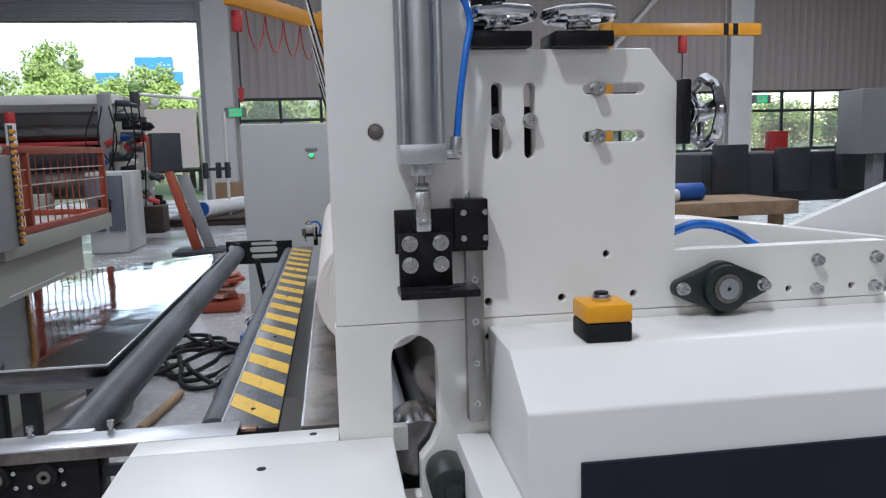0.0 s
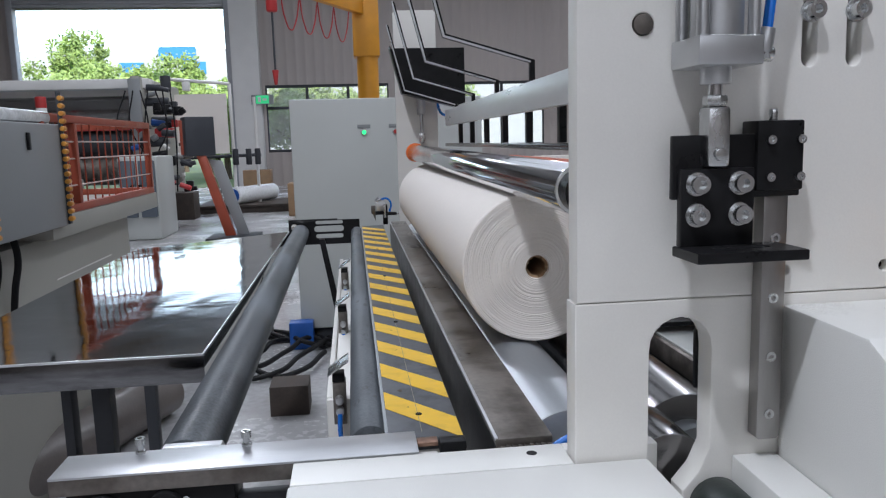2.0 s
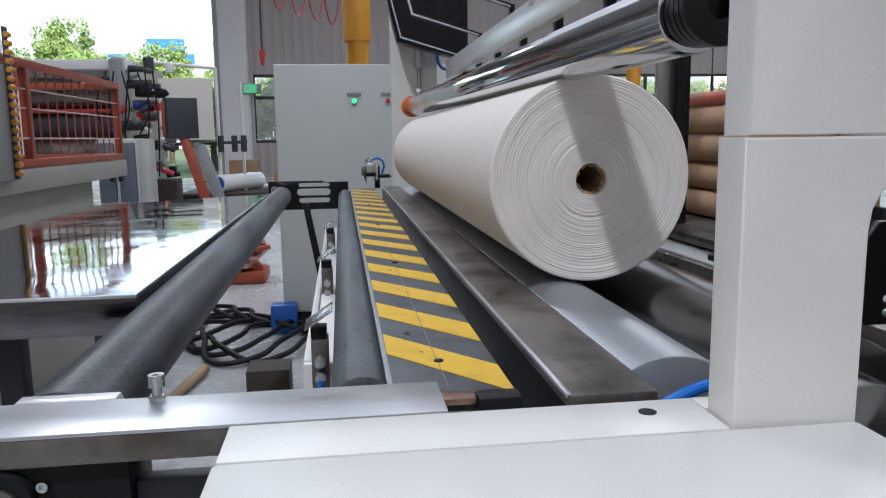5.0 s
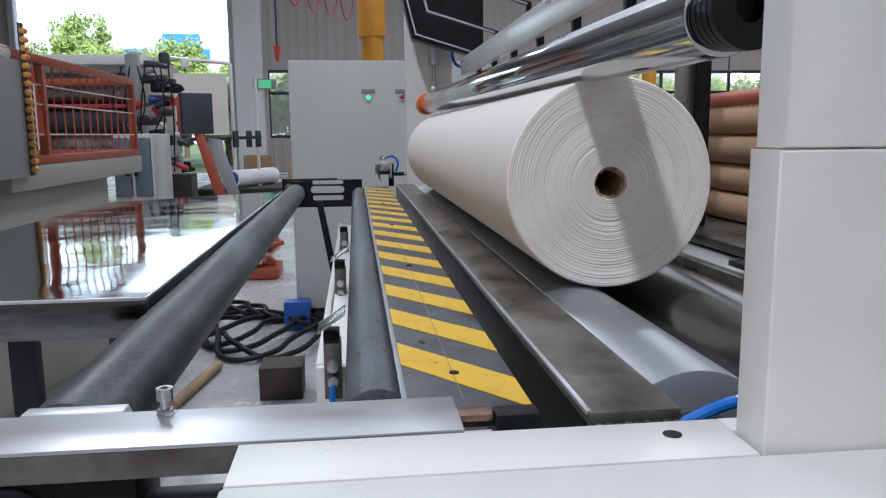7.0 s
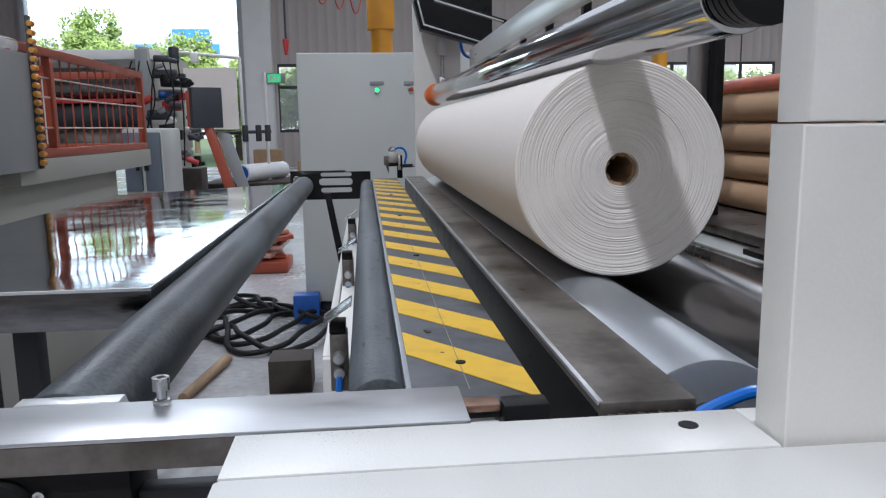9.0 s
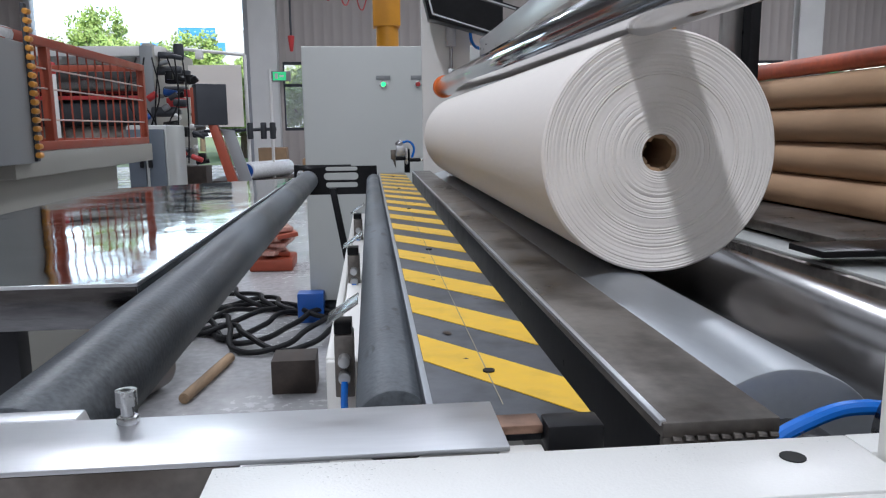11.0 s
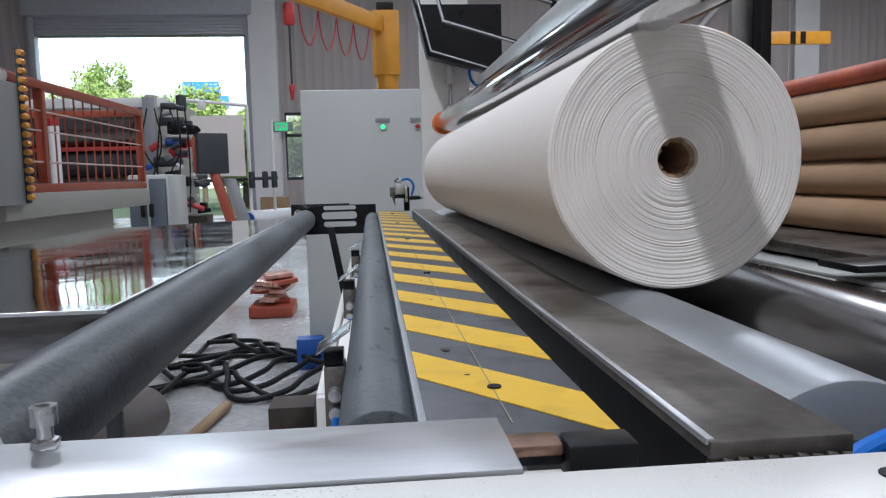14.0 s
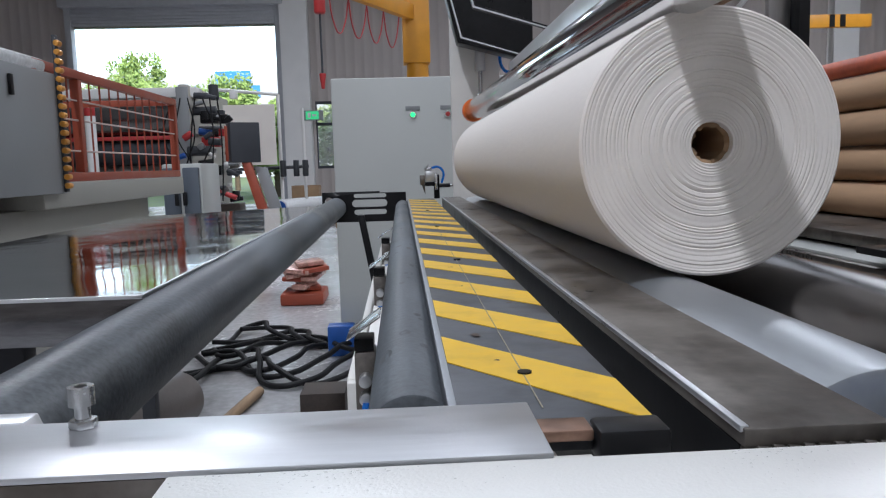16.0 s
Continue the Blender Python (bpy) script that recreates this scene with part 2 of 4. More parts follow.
def ring(p0, p1, r, inner, seg=32, bm=None):
    """A tube with a bore from p0 to p1."""
    p0, p1 = Vector(p0), Vector(p1)
    d = p1 - p0
    b = bmesh.new()
    n = d.length / 2
    loops = [[b.verts.new((q * math.cos(a), q * math.sin(a), z)) for a in (2 * math.pi * i / seg for i in range(seg))] for q, z in ((r, -n), (r, n), (inner, n), (inner, -n))]
    for k in range(4):
        A, B = loops[k], loops[(k + 1) % 4]
        for i in range(seg):
            b.faces.new((A[i], A[(i + 1) % seg], B[(i + 1) % seg], B[i]))
    turn(b, Matrix.Translation((p0 + p1) / 2) @ d.to_track_quat("Z", "Y").to_matrix().to_4x4())
    bmesh.ops.recalc_face_normals(b, faces=b.faces)
    return join(bm, b)


def sweep(points, r, res=6, name="tube"):
    """A smooth round tube through the points, as a mesh."""
    cu = bpy.data.curves.new(name, "CURVE")
    cu.dimensions, cu.bevel_depth, cu.bevel_resolution, cu.resolution_u, cu.use_fill_caps = "3D", r, 3, res, True
    sp = cu.splines.new("BEZIER")
    sp.bezier_points.add(len(points) - 1)
    for bp, p in zip(sp.bezier_points, points):
        bp.co, bp.handle_left_type, bp.handle_right_type = p, "AUTO", "AUTO"
    return baked(cu, name)


def baked(cu, name):
    ob = bpy.data.objects.new("tmp", cu)
    scene.collection.objects.link(ob)
    me = bpy.data.meshes.new_from_object(ob.evaluated_get(bpy.context.evaluated_depsgraph_get()))
    bpy.data.objects.remove(ob)
    bpy.data.curves.remove(cu)
    me.name = name
    me.set_sharp_from_angle(angle=radians(32))
    return me


def plate(outline, holes, y0, y1, bevel=0.0015, name="plate"):
    """A flat plate in the x-z plane between y0 and y1, with holes cut through it."""
    cu = bpy.data.curves.new(name, "CURVE")
    cu.dimensions, cu.fill_mode, cu.extrude, cu.bevel_depth, cu.bevel_resolution = "2D", "BOTH", abs(y1 - y0) / 2 - bevel, bevel, 1
    cu.offset = -bevel
    for loop in (outline, *holes):
        sp = cu.splines.new("POLY")
        sp.points.add(len(loop) - 1)
        for pt, (x, z) in zip(sp.points, loop):
            pt.co = (x, z, 0, 1)
        sp.use_cyclic_u = True
    me = baked(cu, name)
    me.transform(Matrix.Translation((0, (y0 + y1) / 2, 0)) @ Matrix.Rotation(radians(90), 4, "X"))
    return me


def slot(x, z, w, h, n=8):
    """An upright or lying slot with round ends, centred at x, z."""
    r = min(w, h) / 2
    pts = []
    if h > w:
        pts += [(x + r * math.cos(a), z + h / 2 - r + r * math.sin(a)) for a in (math.pi * i / n for i in range(n + 1))]
        pts += [(x + r * math.cos(a), z - h / 2 + r + r * math.sin(a)) for a in (math.pi + math.pi * i / n for i in range(n + 1))]
    else:
        pts += [(x + w / 2 - r + r * math.cos(a), z + r * math.sin(a)) for a in (-math.pi / 2 + math.pi * i / n for i in range(n + 1))]
        pts += [(x - w / 2 + r + r * math.cos(a), z + r * math.sin(a)) for a in (math.pi / 2 + math.pi * i / n for i in range(n + 1))]
    return pts


def disc(x, z, r, n=20):
    return [(x + r * math.cos(2 * math.pi * i / n), z + r * math.sin(2 * math.pi * i / n)) for i in range(n)]


def socket_bolt(p, r, h, axis=(0, -1, 0), washer=True, parent=None, name="bolt", material=None):
    """A socket-head bolt whose seat is at p, with a hexagon recess and a washer."""
    bm = bmesh.new()
    if washer:
        ring((0, 0, 0), (0, 0, r * 0.25), r * 1.3, r * 0.5, 24, bm)
    cyl((0, 0, r * 0.2), (0, 0, h * 0.55), r, 24, 0, None, bm)
    ring((0, 0, h * 0.5), (0, 0, h), r, r * 0.52, 24, bm)
    # knurl ring and hexagon floor
    cyl((0, 0, h * 0.3), (0, 0, h * 0.56), r * 0.54, 6, 0, None, bm)
    turn(bm, Matrix.Translation(p) @ Vector(axis).to_track_quat("Z", "Y").to_matrix().to_4x4())
    return part(name, bm, material or ZINC, parent)


def profile_x(poly, x0, x1, bevel=0.003):
    """A solid with the y-z outline poly from x0 to x1."""
    b = bmesh.new()
    A = [b.verts.new((x0, y, z)) for y, z in poly]
    B = [b.verts.new((x1, y, z)) for y, z in poly]
    b.faces.new(A)
    b.faces.new(B)
    for i in range(len(poly)):
        j = (i + 1) % len(poly)
        b.faces.new((A[i], A[j], B[j], B[i]))
    bmesh.ops.recalc_face_normals(b, faces=b.faces)
    if bevel:
        bmesh.ops.bevel(b, geom=b.edges[:], offset=bevel, segments=2, affect="EDGES", profile=0.5)
    return b


def profile_y(poly, y0, y1, bevel=0.003):
    """A solid with the x-z outline poly from y0 to y1."""
    b = profile_x([(x, z) for x, z in poly], y0, y1, bevel)
    for v in b.verts:
        v.co = (v.co.y, v.co.x, v.co.z)
    bmesh.ops.recalc_face_normals(b, faces=b.faces)
    return b


def structure(name, label, bm, material, category=""):
    return tagged(part(name, bm, material), label, category or name.split("_")[0], kind="structure")



# ---------------------------------------------------------------- the hall
BACK = 26.0
structure("floor", "grey polished concrete factory floor with scuffs", box(-16, 30, -7, 26.2, -0.2, 0, 0), CONCRETE, "floor")
structure("ground", "grey concrete yard and lawn outside the hall", box(-400, 400, 26.2, 900, -0.24, -0.03, 0), GRASS, "ground")

# back wall in panels round the shutter opening and the window bands
SH0, SH1, SHTOP = -10.35, -3.97, 5.62
WIN = [(-2.95, 1.0), (1.9, 6.2), (7.6, 13.6), (14.9, 21.0)]
WZ0, WZ1 = 1.08, 3.22


def corrugated(x0, x1, z0, z1, y, pitch=0.30, depth=0.014):
    b = bmesh.new()
    n = max(1, int(round((x1 - x0) / pitch)))
    w = (x1 - x0) / n
    pts = []
    for i in range(n):
        s = x0 + i * w
        pts += [(s, 0), (s + 0.62 * w, 0), (s + 0.74 * w, depth), (s + 0.88 * w, depth)]
    pts.append((x1, 0))
    front = [(b.verts.new((px, y - d, z0)), b.verts.new((px, y - d, z1))) for px, d in pts]
    for (a, c), (e, g) in zip(front, front[1:]):
        b.faces.new((a, e, g, c))
    return box(x0, x1, y + 0.003, y + 0.2, z0, z1, 0, bm=b)


edges = [SH1] + [v for w in WIN for v in w] + [26]
bmw = bmesh.new()
join(bmw, corrugated(-16, SH0, 0, 9, BACK))
join(bmw, corrugated(SH0, SH1, SHTOP, 9, BACK))
join(bmw, corrugated(SH1, 26, WZ1, 9, BACK))
join(bmw, corrugated(SH1, 26, 0, WZ0, BACK))
for a, c in zip(edges[::2], edges[1::2]):
    join(bmw, corrugated(a, c, WZ0, WZ1, BACK))
structure("wall_north", "pale corrugated steel wall with a window band", bmw, CLAD, "wall")
structure("wall_west", "pale steel wall", box(-16.2, -16, -7, 26.2, 0, 9, 0), CLAD, "wall")
structure("wall_east", "pale steel wall", box(26, 26.2, -7, 26.2, 0, 9, 0), CLAD, "wall")
structure("wall_south", "pale steel wall behind the machine", box(-16, 26, -7.2, -7, 0, 9, 0), CLAD, "wall")
structure("ceiling", "pale metal sheet roof", box(-16.2, 26.2, -7.2, 26.2, 9, 9.2, 0), CEIL, "ceiling")

for i, (a, c) in enumerate(WIN):
    w = thing("window_%d" % (i + 1), "dark aluminium framed ribbon window onto greenery", "window", kind="structure")
    n = max(2, int(round((c - a) / 1.3)))
    step = (c - a) / n
    bar = 0.09
    b = box(a, c, BACK + 0.02, BACK + 0.1, WZ0, WZ0 + bar, 0)
    box(a, c, BACK + 0.02, BACK + 0.1, WZ1 - bar, WZ1, 0, bm=b)
    zt = WZ0 + 0.64 * (WZ1 - WZ0)
    box(a, c, BACK + 0.025, BACK + 0.095, zt, zt + bar, 0, bm=b)
    for k in range(n + 1):
        s = a + k * step
        box(max(a, s - bar / 2), min(c, s + bar / 2), BACK + 0.015, BACK + 0.105, WZ0 + 0.005, WZ1 - 0.005, 0, bm=b)
    part("window_frame", b, DARKGREY, w)
    for k in range(n):
        for z0, z1 in ((WZ0 + bar, zt), (zt + bar, WZ1 - bar)):
            g = part("pane", box(a + k * step + bar / 2, a + (k + 1) * step - bar / 2, BACK + 0.055, BACK + 0.061, z0, z1, 0), PANE, w)
            g.visible_shadow = False

# steel columns
for i, x in enumerate((-3.47, 14.25)):
    b = box(x - 0.42, x + 0.42, 25.55, 25.6, 0, 9, 0)
    box(x - 0.42, x + 0.42, 25.93, 25.98, 0, 9, 0, bm=b)
    box(x - 0.03, x + 0.03, 25.58, 25.95, 0, 9, 0, bm=b)
    structure("column_%d" % (i + 1), "white painted steel hall column", b, COLUMN, "column")
structure("brace", "pale diagonal steel wall brace", cyl((9.0, 25.8, 4.0), (13.3, 25.8, 8.6), 0.09, 12), COLUMN, "brace")

# shutter door, rolled up
sh = thing("roller_shutter", "grey rolled-up shutter over the open loading door", "shutter", kind="structure")
part("housing", box(SH0 - 0.2, SH1 + 0.2, 25.5, 25.97, 6.17, 6.82, 0.03), SHUTTER, sh)
b = bmesh.new()
for k in range(6):
    box(SH0, SH1, 25.74, 25.78, 5.62 + k * 0.1, 5.715 + k * 0.1, 0.012, bm=b)
part("curtain", b, SHUTTER, sh)
for s in (SH0, SH1):
    part("guide", box(s - 0.09, s + 0.09, 25.68, 25.96, 0, 6.17, 0.01), SHUTTER, sh)

# ---------------------------------------------------------------- the machine: operator side frame
FY, FB = 1.722, 1.750
frame_side = thing("machine_side_frame", "thick white painted steel side frame of the rewinder", "machine frame")
up = [(-0.068, 1.1605), (-0.068, 2.05), (0.132, 2.05), (0.132, 1.536), (0.389, 1.536), (0.430, 1.488), (0.430, 1.246), (0.775, 1.246), (0.775, 1.1605)]
holes = [slot(0.166, 1.438, 0.0155, 0.105), slot(0.2125, 1.438, 0.0155, 0.105), slot(0.336, 1.481, 0.092, 0.0155), slot(0.336, 1.414, 0.092, 0.0155),
         disc(-0.003, 1.427, 0.0105), disc(0.149, 1.184, 0.0055), disc(0.258, 1.184, 0.0055), disc(0.367, 1.184, 0.0055), disc(0.325, 1.245, 0.005), disc(0.615, 1.178, 0.005), disc(0.72, 1.178, 0.005)]
part("upper_plate", plate(up, holes, FY, FB), WHITE, frame_side)
arch = [(0.007, 1.105)] + [(0.040 - 0.033 * math.cos(a), 1.108 + 0.033 * math.sin(a)) for a in (math.pi * i / 10 for i in range(1, 10))] + [(0.073, 1.105), (0.073, 1.0), (0.062, 0.975), (0.045, 0.955), (0.045, 0.90), (0.007, 0.90)]
low = [(-0.070, 0.30), (-0.070, 1.1595), (0.95, 1.1595), (0.95, 0.30)]
part("lower_plate", plate(low, [arch, disc(0.149, 1.132, 0.0055)], FY, FB + 0.002), WHITE, frame_side)
part("plug", cyl((-0.003, FY - 0.002, 1.427), (-0.003, FY + 0.016, 1.427), 0.0098, 20, 0.001), STEEL, frame_side, "dull steel plug in a bore")
for x in (0.166, 0.2125):
    socket_bolt((x, FY, 1.438), 0.0085, 0.013, parent=frame_side)
for z in (1.481, 1.414):
    socket_bolt((0.311, FY, z), 0.0085, 0.013, parent=frame_side)
for x in (0.659, 0.757):
    for z in (1.221, 1.176):
        socket_bolt((x, FY, z), 0.0075, 0.011, parent=frame_side)
# black discs stand in for the shade inside the open bores
for x, z in ((0.149, 1.184), (0.258, 1.184), (0.367, 1.184), (0.149, 1.132), (0.325, 1.245), (0.615, 1.178), (0.72, 1.178)):
    part("hole_plug", cyl((x, FY + 0.010, z), (x, FY + 0.017, z), 0.0048, 16), BLACKRUB, frame_side, "black disc for the shade deep in a bore")
# block added to give the slots a dark background
part("backing_block", box(0.14, 0.24, FB + 0.002, FB + 0.05, 1.37, 1.46, 0.003), BLACK, frame_side, "black block making the dark background in the slots")

# cylinder with clevis
cylr = thing("pneumatic_cylinder", "silver aluminium pneumatic cylinder hanging on the frame", "cylinder")
part("barrel", cyl((0.054, 1.690, 1.407), (0.054, 1.690, 2.0), 0.0235, 32), ALUPROF, cylr)
for dx in (-0.024, 0.024):
    for dy in (-0.022, 0.0215):
        part("tie_rod", cyl((0.054 + dx, 1.690 + dy, 1.40), (0.054 + dx, 1.690 + dy, 2.0), 0.0055, 12), ALUPROF, cylr)
part("end_cap", box(0.0235, 0.0845, 1.660, 1.7195, 1.383, 1.409, 0.002), ALUPROF, cylr)
part("collar", cyl((0.054, 1.690, 1.368), (0.054, 1.690, 1.385), 0.014, 24, 0.001), ALUPROF, cylr)
part("piston_rod", cyl((0.054, 1.690, 1.33), (0.054, 1.690, 1.37), 0.0065, 16), CHROME, cylr)
part("lock_nut", cyl((0.054, 1.690, 1.349), (0.054, 1.690, 1.358), 0.011, 6, 0.0008), ZINC, cylr)
clev = box(0.043, 0.065, 1.678, 1.702, 1.292, 1.348, 0.004)
part("clevis", clev, ZINC, cylr)
part("clevis_pin", cyl((0.054, 1.674, 1.304), (0.054, 1.704, 1.304), 0.006, 16, 0.001), ZINC, cylr)
fitg = part("elbow_fitting", cyl((0.0845, 1.690, 1.395), (0.108, 1.690, 1.395), 0.0075, 16, 0.001), ZINC, cylr)
part("fitting_socket", cyl((0.099, 1.690, 1.39), (0.103, 1.690, 1.418), 0.0078, 16, 0.001), ALUPROF, cylr)
tagged(part("air_hose", sweep([(0.103, 1.690, 1.415), (0.109, 1.690, 1.47), (0.118, 1.690, 1.53), (0.124, 1.692, 1.575), (0.108, 1.69, 1.605), (0.075, 1.71, 1.62)], 0.0048), HOSE), "bright blue air hose rising from the cylinder fitting", "hose")

# sliding bracket on the rail
brk = thing("slide_bracket", "black anodised sliding bracket with four socket bolts", "bracket")
part("carriage_plate", box(0.016, 0.144, 1.694, 1.702, 1.262, 1.322, 0.0015), BLACK, brk)
part("rail_carriage", box(0.097, 0.144, 1.689, 1.7195, 1.268, 1.334, 0.002), BLACK, brk)
part("front_plate", box(0.020, 0.092, 1.683, 1.6935, 1.215, 1.291, 0.0015), BLACK, brk)
foot = plate([(0.017, -0.027), (0.122, -0.027), (0.122, 0.027), (0.017, 0.027)], [slot(0.072, 0.0, 0.055, 0.010)], -0.005, 0.005)
foot.transform(Matrix.Translation((0, 1.667, 1.2135)) @ Matrix.Rotation(radians(-90), 4, "X"))
part("foot_plate", foot, BLACK, brk)
for x in (0.0345, 0.0765):
    for z in (1.277, 1.248):
        socket_bolt((x, 1.683, z), 0.0085, 0.012, parent=brk)
for x in (0.109, 0.139):
    for z in (1.316, 1.281):
        socket_bolt((x, 1.689, z), 0.0042, 0.005, washer=False, parent=brk)
part("grease_nipple", cyl((0.118, 1.70, 1.333), (0.118, 1.70, 1.345), 0.004, 10, 0.001), ZINC, brk)
rail = thing("linear_rail", "ground steel linear guide rail bolted to the frame", "rail")
part("rail_bar", profile_y([(0.114, 1.016), (0.117, 1.013), (0.136, 1.013), (0.139, 1.016), (0.139, 1.30), (0.114, 1.30)], 1.704, 1.7215, 0.0012), RAILSTEEL, rail)
for z in (1.04, 1.10, 1.16, 1.22):
    part("rail_bolt", ring((0.1265, 1.7025, z), (0.1265, 1.706, z), 0.0052, 0.0025, 16), ZINC, rail)

def hand_rim(m, big=0.047, small=0.008, n=40, k=10):
    """The lobed rim of a handwheel, lying flat at the pose m."""
    b = bmesh.new()
    loops = []
    for i in range(n):
        a = 2 * math.pi * i / n
        wob = big + 0.0015 * math.cos(8 * a)
        loops.append([b.verts.new(((wob + small * math.cos(q)) * math.cos(a), (wob + small * math.cos(q)) * math.sin(a), small * math.sin(q))) for q in (2 * math.pi * j / k for j in range(k))])
    for i in range(n):
        for j in range(k):
            b.faces.new((loops[i][j], loops[(i + 1) % n][j], loops[(i + 1) % n][(j + 1) % k], loops[i][(j + 1) % k]))
    return turn(b, m)


# handwheels on top of the plate
for x in (0.172, 0.288):
    hw = thing("handwheel", "chromed handwheel on a black bearing block", "handwheel", group="handwheels on the side frame")
    part("bearing_block", box(x - 0.045, x + 0.04, 1.70, 1.775, 1.5365, 1.558, 0.003), BLACK, hw)
    part("spindle", cyl((x, 1.735, 1.556), (x, 1.735, 1.60), 0.009, 16), CHROME, hw)
    part("hub", cyl((x, 1.735, 1.564), (x, 1.735, 1.592), 0.019, 24, 0.002, 0.013), CHROME, hw)
    b = hand_rim(pose(x, 1.735, 1.583))
    part("rim", b, CHROME, hw)
    for s in range(3):
        a = s * 2.094 + 0.4
        part("spoke", cyl((x + 0.012 * math.cos(a), 1.735 + 0.012 * math.sin(a), 1.58), (x + 0.047 * math.cos(a), 1.735 + 0.047 * math.sin(a), 1.583), 0.0055, 10), CHROME, hw)
part_dark = tagged(part("drive_column", box(0.135, 0.20, 1.80, 1.88, 1.36, 2.05, 0.004), BLACK), "black upright drive column behind the handwheels", "column")

# flange bearing
fb = thing("flange_bearing", "dark green cast flange bearing with a steel shaft", "bearing", at=(-0.029, 0, -0.007))
b = bmesh.new()
pts = []
for cxb, rr, a0, a1 in ((0.587, 0.014, -60, 60), (0.527, 0.038, 60, 120), (0.465, 0.014, 120, 240), (0.527, 0.038, 240, 300)):
    for i in range(9):
        a = radians(a0 + (a1 - a0) * i / 8)
        pts.append((cxb + rr * math.cos(a), 1.197 + rr * math.sin(a)))
BEARGREEN = mat("cast_iron_green", (0.012, 0.020, 0.018), 0.4, vary=0.2, scale=20, bump=0.05)
part("flange", profile_y(pts, 1.703, 1.7215, 0.003), BEARGREEN, fb)
part("boss", ring((0.527, 1.69, 1.197), (0.527, 1.704, 1.197), 0.034, 0.022, 32), BEARGREEN, fb)
part("inner_ring", ring((0.527, 1.688, 1.197), (0.527, 1.703, 1.197), 0.0215, 0.016, 32), STEEL, fb)
part("shaft_end", ring((0.527, 1.686, 1.197), (0.527, 1.703, 1.197), 0.0155, 0.003, 24), GREYSTEEL, fb)
for x in (0.463, 0.589):
    socket_bolt((x, 1.703, 1.198), 0.0075, 0.011, parent=fb)

# slanted white cover with dark panel
cover = thing("drive_cover", "white powder-coated sloping machine cover with a dark panel", "machine cover")
CX0 = 0.147
part("cover_body", profile_x([(1.7215, 1.149), (1.592, 1.147), (1.503, 1.094), (1.503, 0.10), (1.7215, 0.10)], CX0, 1.35, 0.004), TEXWHITE, cover)
part("dark_panel", box(0.211, 1.30, 1.497, 1.5035, 0.55, 1.031, 0.002), NAVY, cover, "blue-black panel")
part("side_cover", profile_x([(1.7215, 0.992), (1.66, 0.990), (1.50, 0.985), (1.50, 0.3), (1.7215, 0.3)], 0.097, CX0 - 0.002, 0.003), TEXWHITE, cover)

# push-button box
pb = thing("push_button_box", "yellow and black push-button box on the white cover", "button box", at=(0.283, 1.627, 1.1475))
part("base", box(-0.031, 0.031, -0.031, 0.031, 0.0, 0.025, 0.003), BLACKRUB, pb)
part("lid", box(-0.0315, 0.0315, -0.0315, 0.0315, 0.0255, 0.050, 0.004), YELLOW, pb)
part("bezel", cyl((-0.001, 0, 0.050), (-0.001, 0, 0.059), 0.0125, 28, 0.0015), CHROME, pb)
part("button", cyl((-0.001, 0, 0.058), (-0.001, 0, 0.062), 0.0095, 24, 0.001), BLACKRUB, pb)
pb.rotation_euler = (0, 0, radians(-1.5))

# base cover in front of the roll bed
base = thing("base_cover", "white powder-coated base cover in front of the roll bed", "machine cover")
part("cover_top", profile_y([(-0.358, 0.997), (0.0055, 0.997), (0.0055, 0.25), (-0.358, 0.25)], 1.42, 1.7195, 0.004), TEXWHITE, base)
part("cover_wing", box(-0.356, -0.0715, 1.7205, 1.772, 0.960, 0.9962, 0.001), TEXWHITE, base)
part("wing_end", box(-0.0713, 0.03, 1.753, 1.772, 0.960, 0.9962, 0.0005), TEXWHITE, base)
for x, y in ((-0.172, 1.641),):
    part("access_hole", ring((x, y, 0.9955), (x, y, 0.9975), 0.0062, 0.0045, 20), BLACK, base)
    # the hole is not cut: a dark disc gives its shade
    part("hole_shade", cyl((x, y, 0.990), (x, y, 0.9973), 0.0052, 16), BLACKRUB, base, "dark disc for the shade in a screw hole")
lip = thing("cross_member", "white steel cross member with bolt holes", "beam", at=(0.004, 0.015, 0))
part("member", box(-0.24, -0.068, 1.7575, 1.770, 0.80, 0.955, 0.001), WHITE, lip)
# dark disc in place of a cut hole's shade
part("member_hole", cyl((-0.112, 1.737, 0.99), (-0.112, 1.737, 0.9967), 0.0055, 16), BLACKRUB, lip)

# aluminium cover strip
strip = thing("cover_strip", "brushed aluminium cover strip with two upright screws", "cover strip", at=(0.003, 0.009, 0))
part("strip_plate", profile_x([(1.786, 0.9885), (1.846, 0.9885), (1.846, 0.9857), (1.786, 0.9857)], -0.612, -0.226, 0.0008), ALU, strip)
# darker steel also carries the lip's dark reflection
part("front_lip", box(-0.612, -0.352, 1.7865, 1.7895, 0.968, 0.9855, 0.0008), STEEL, strip, "tarnished front lip with its dark reflection in the colour")
part("roller_shield", profile_y([(-0.525, 0.9605), (-0.512, 0.9885), (-0.447, 0.9885), (-0.436, 0.9605)], 1.848, 1.862, 0.001), ALU, strip)
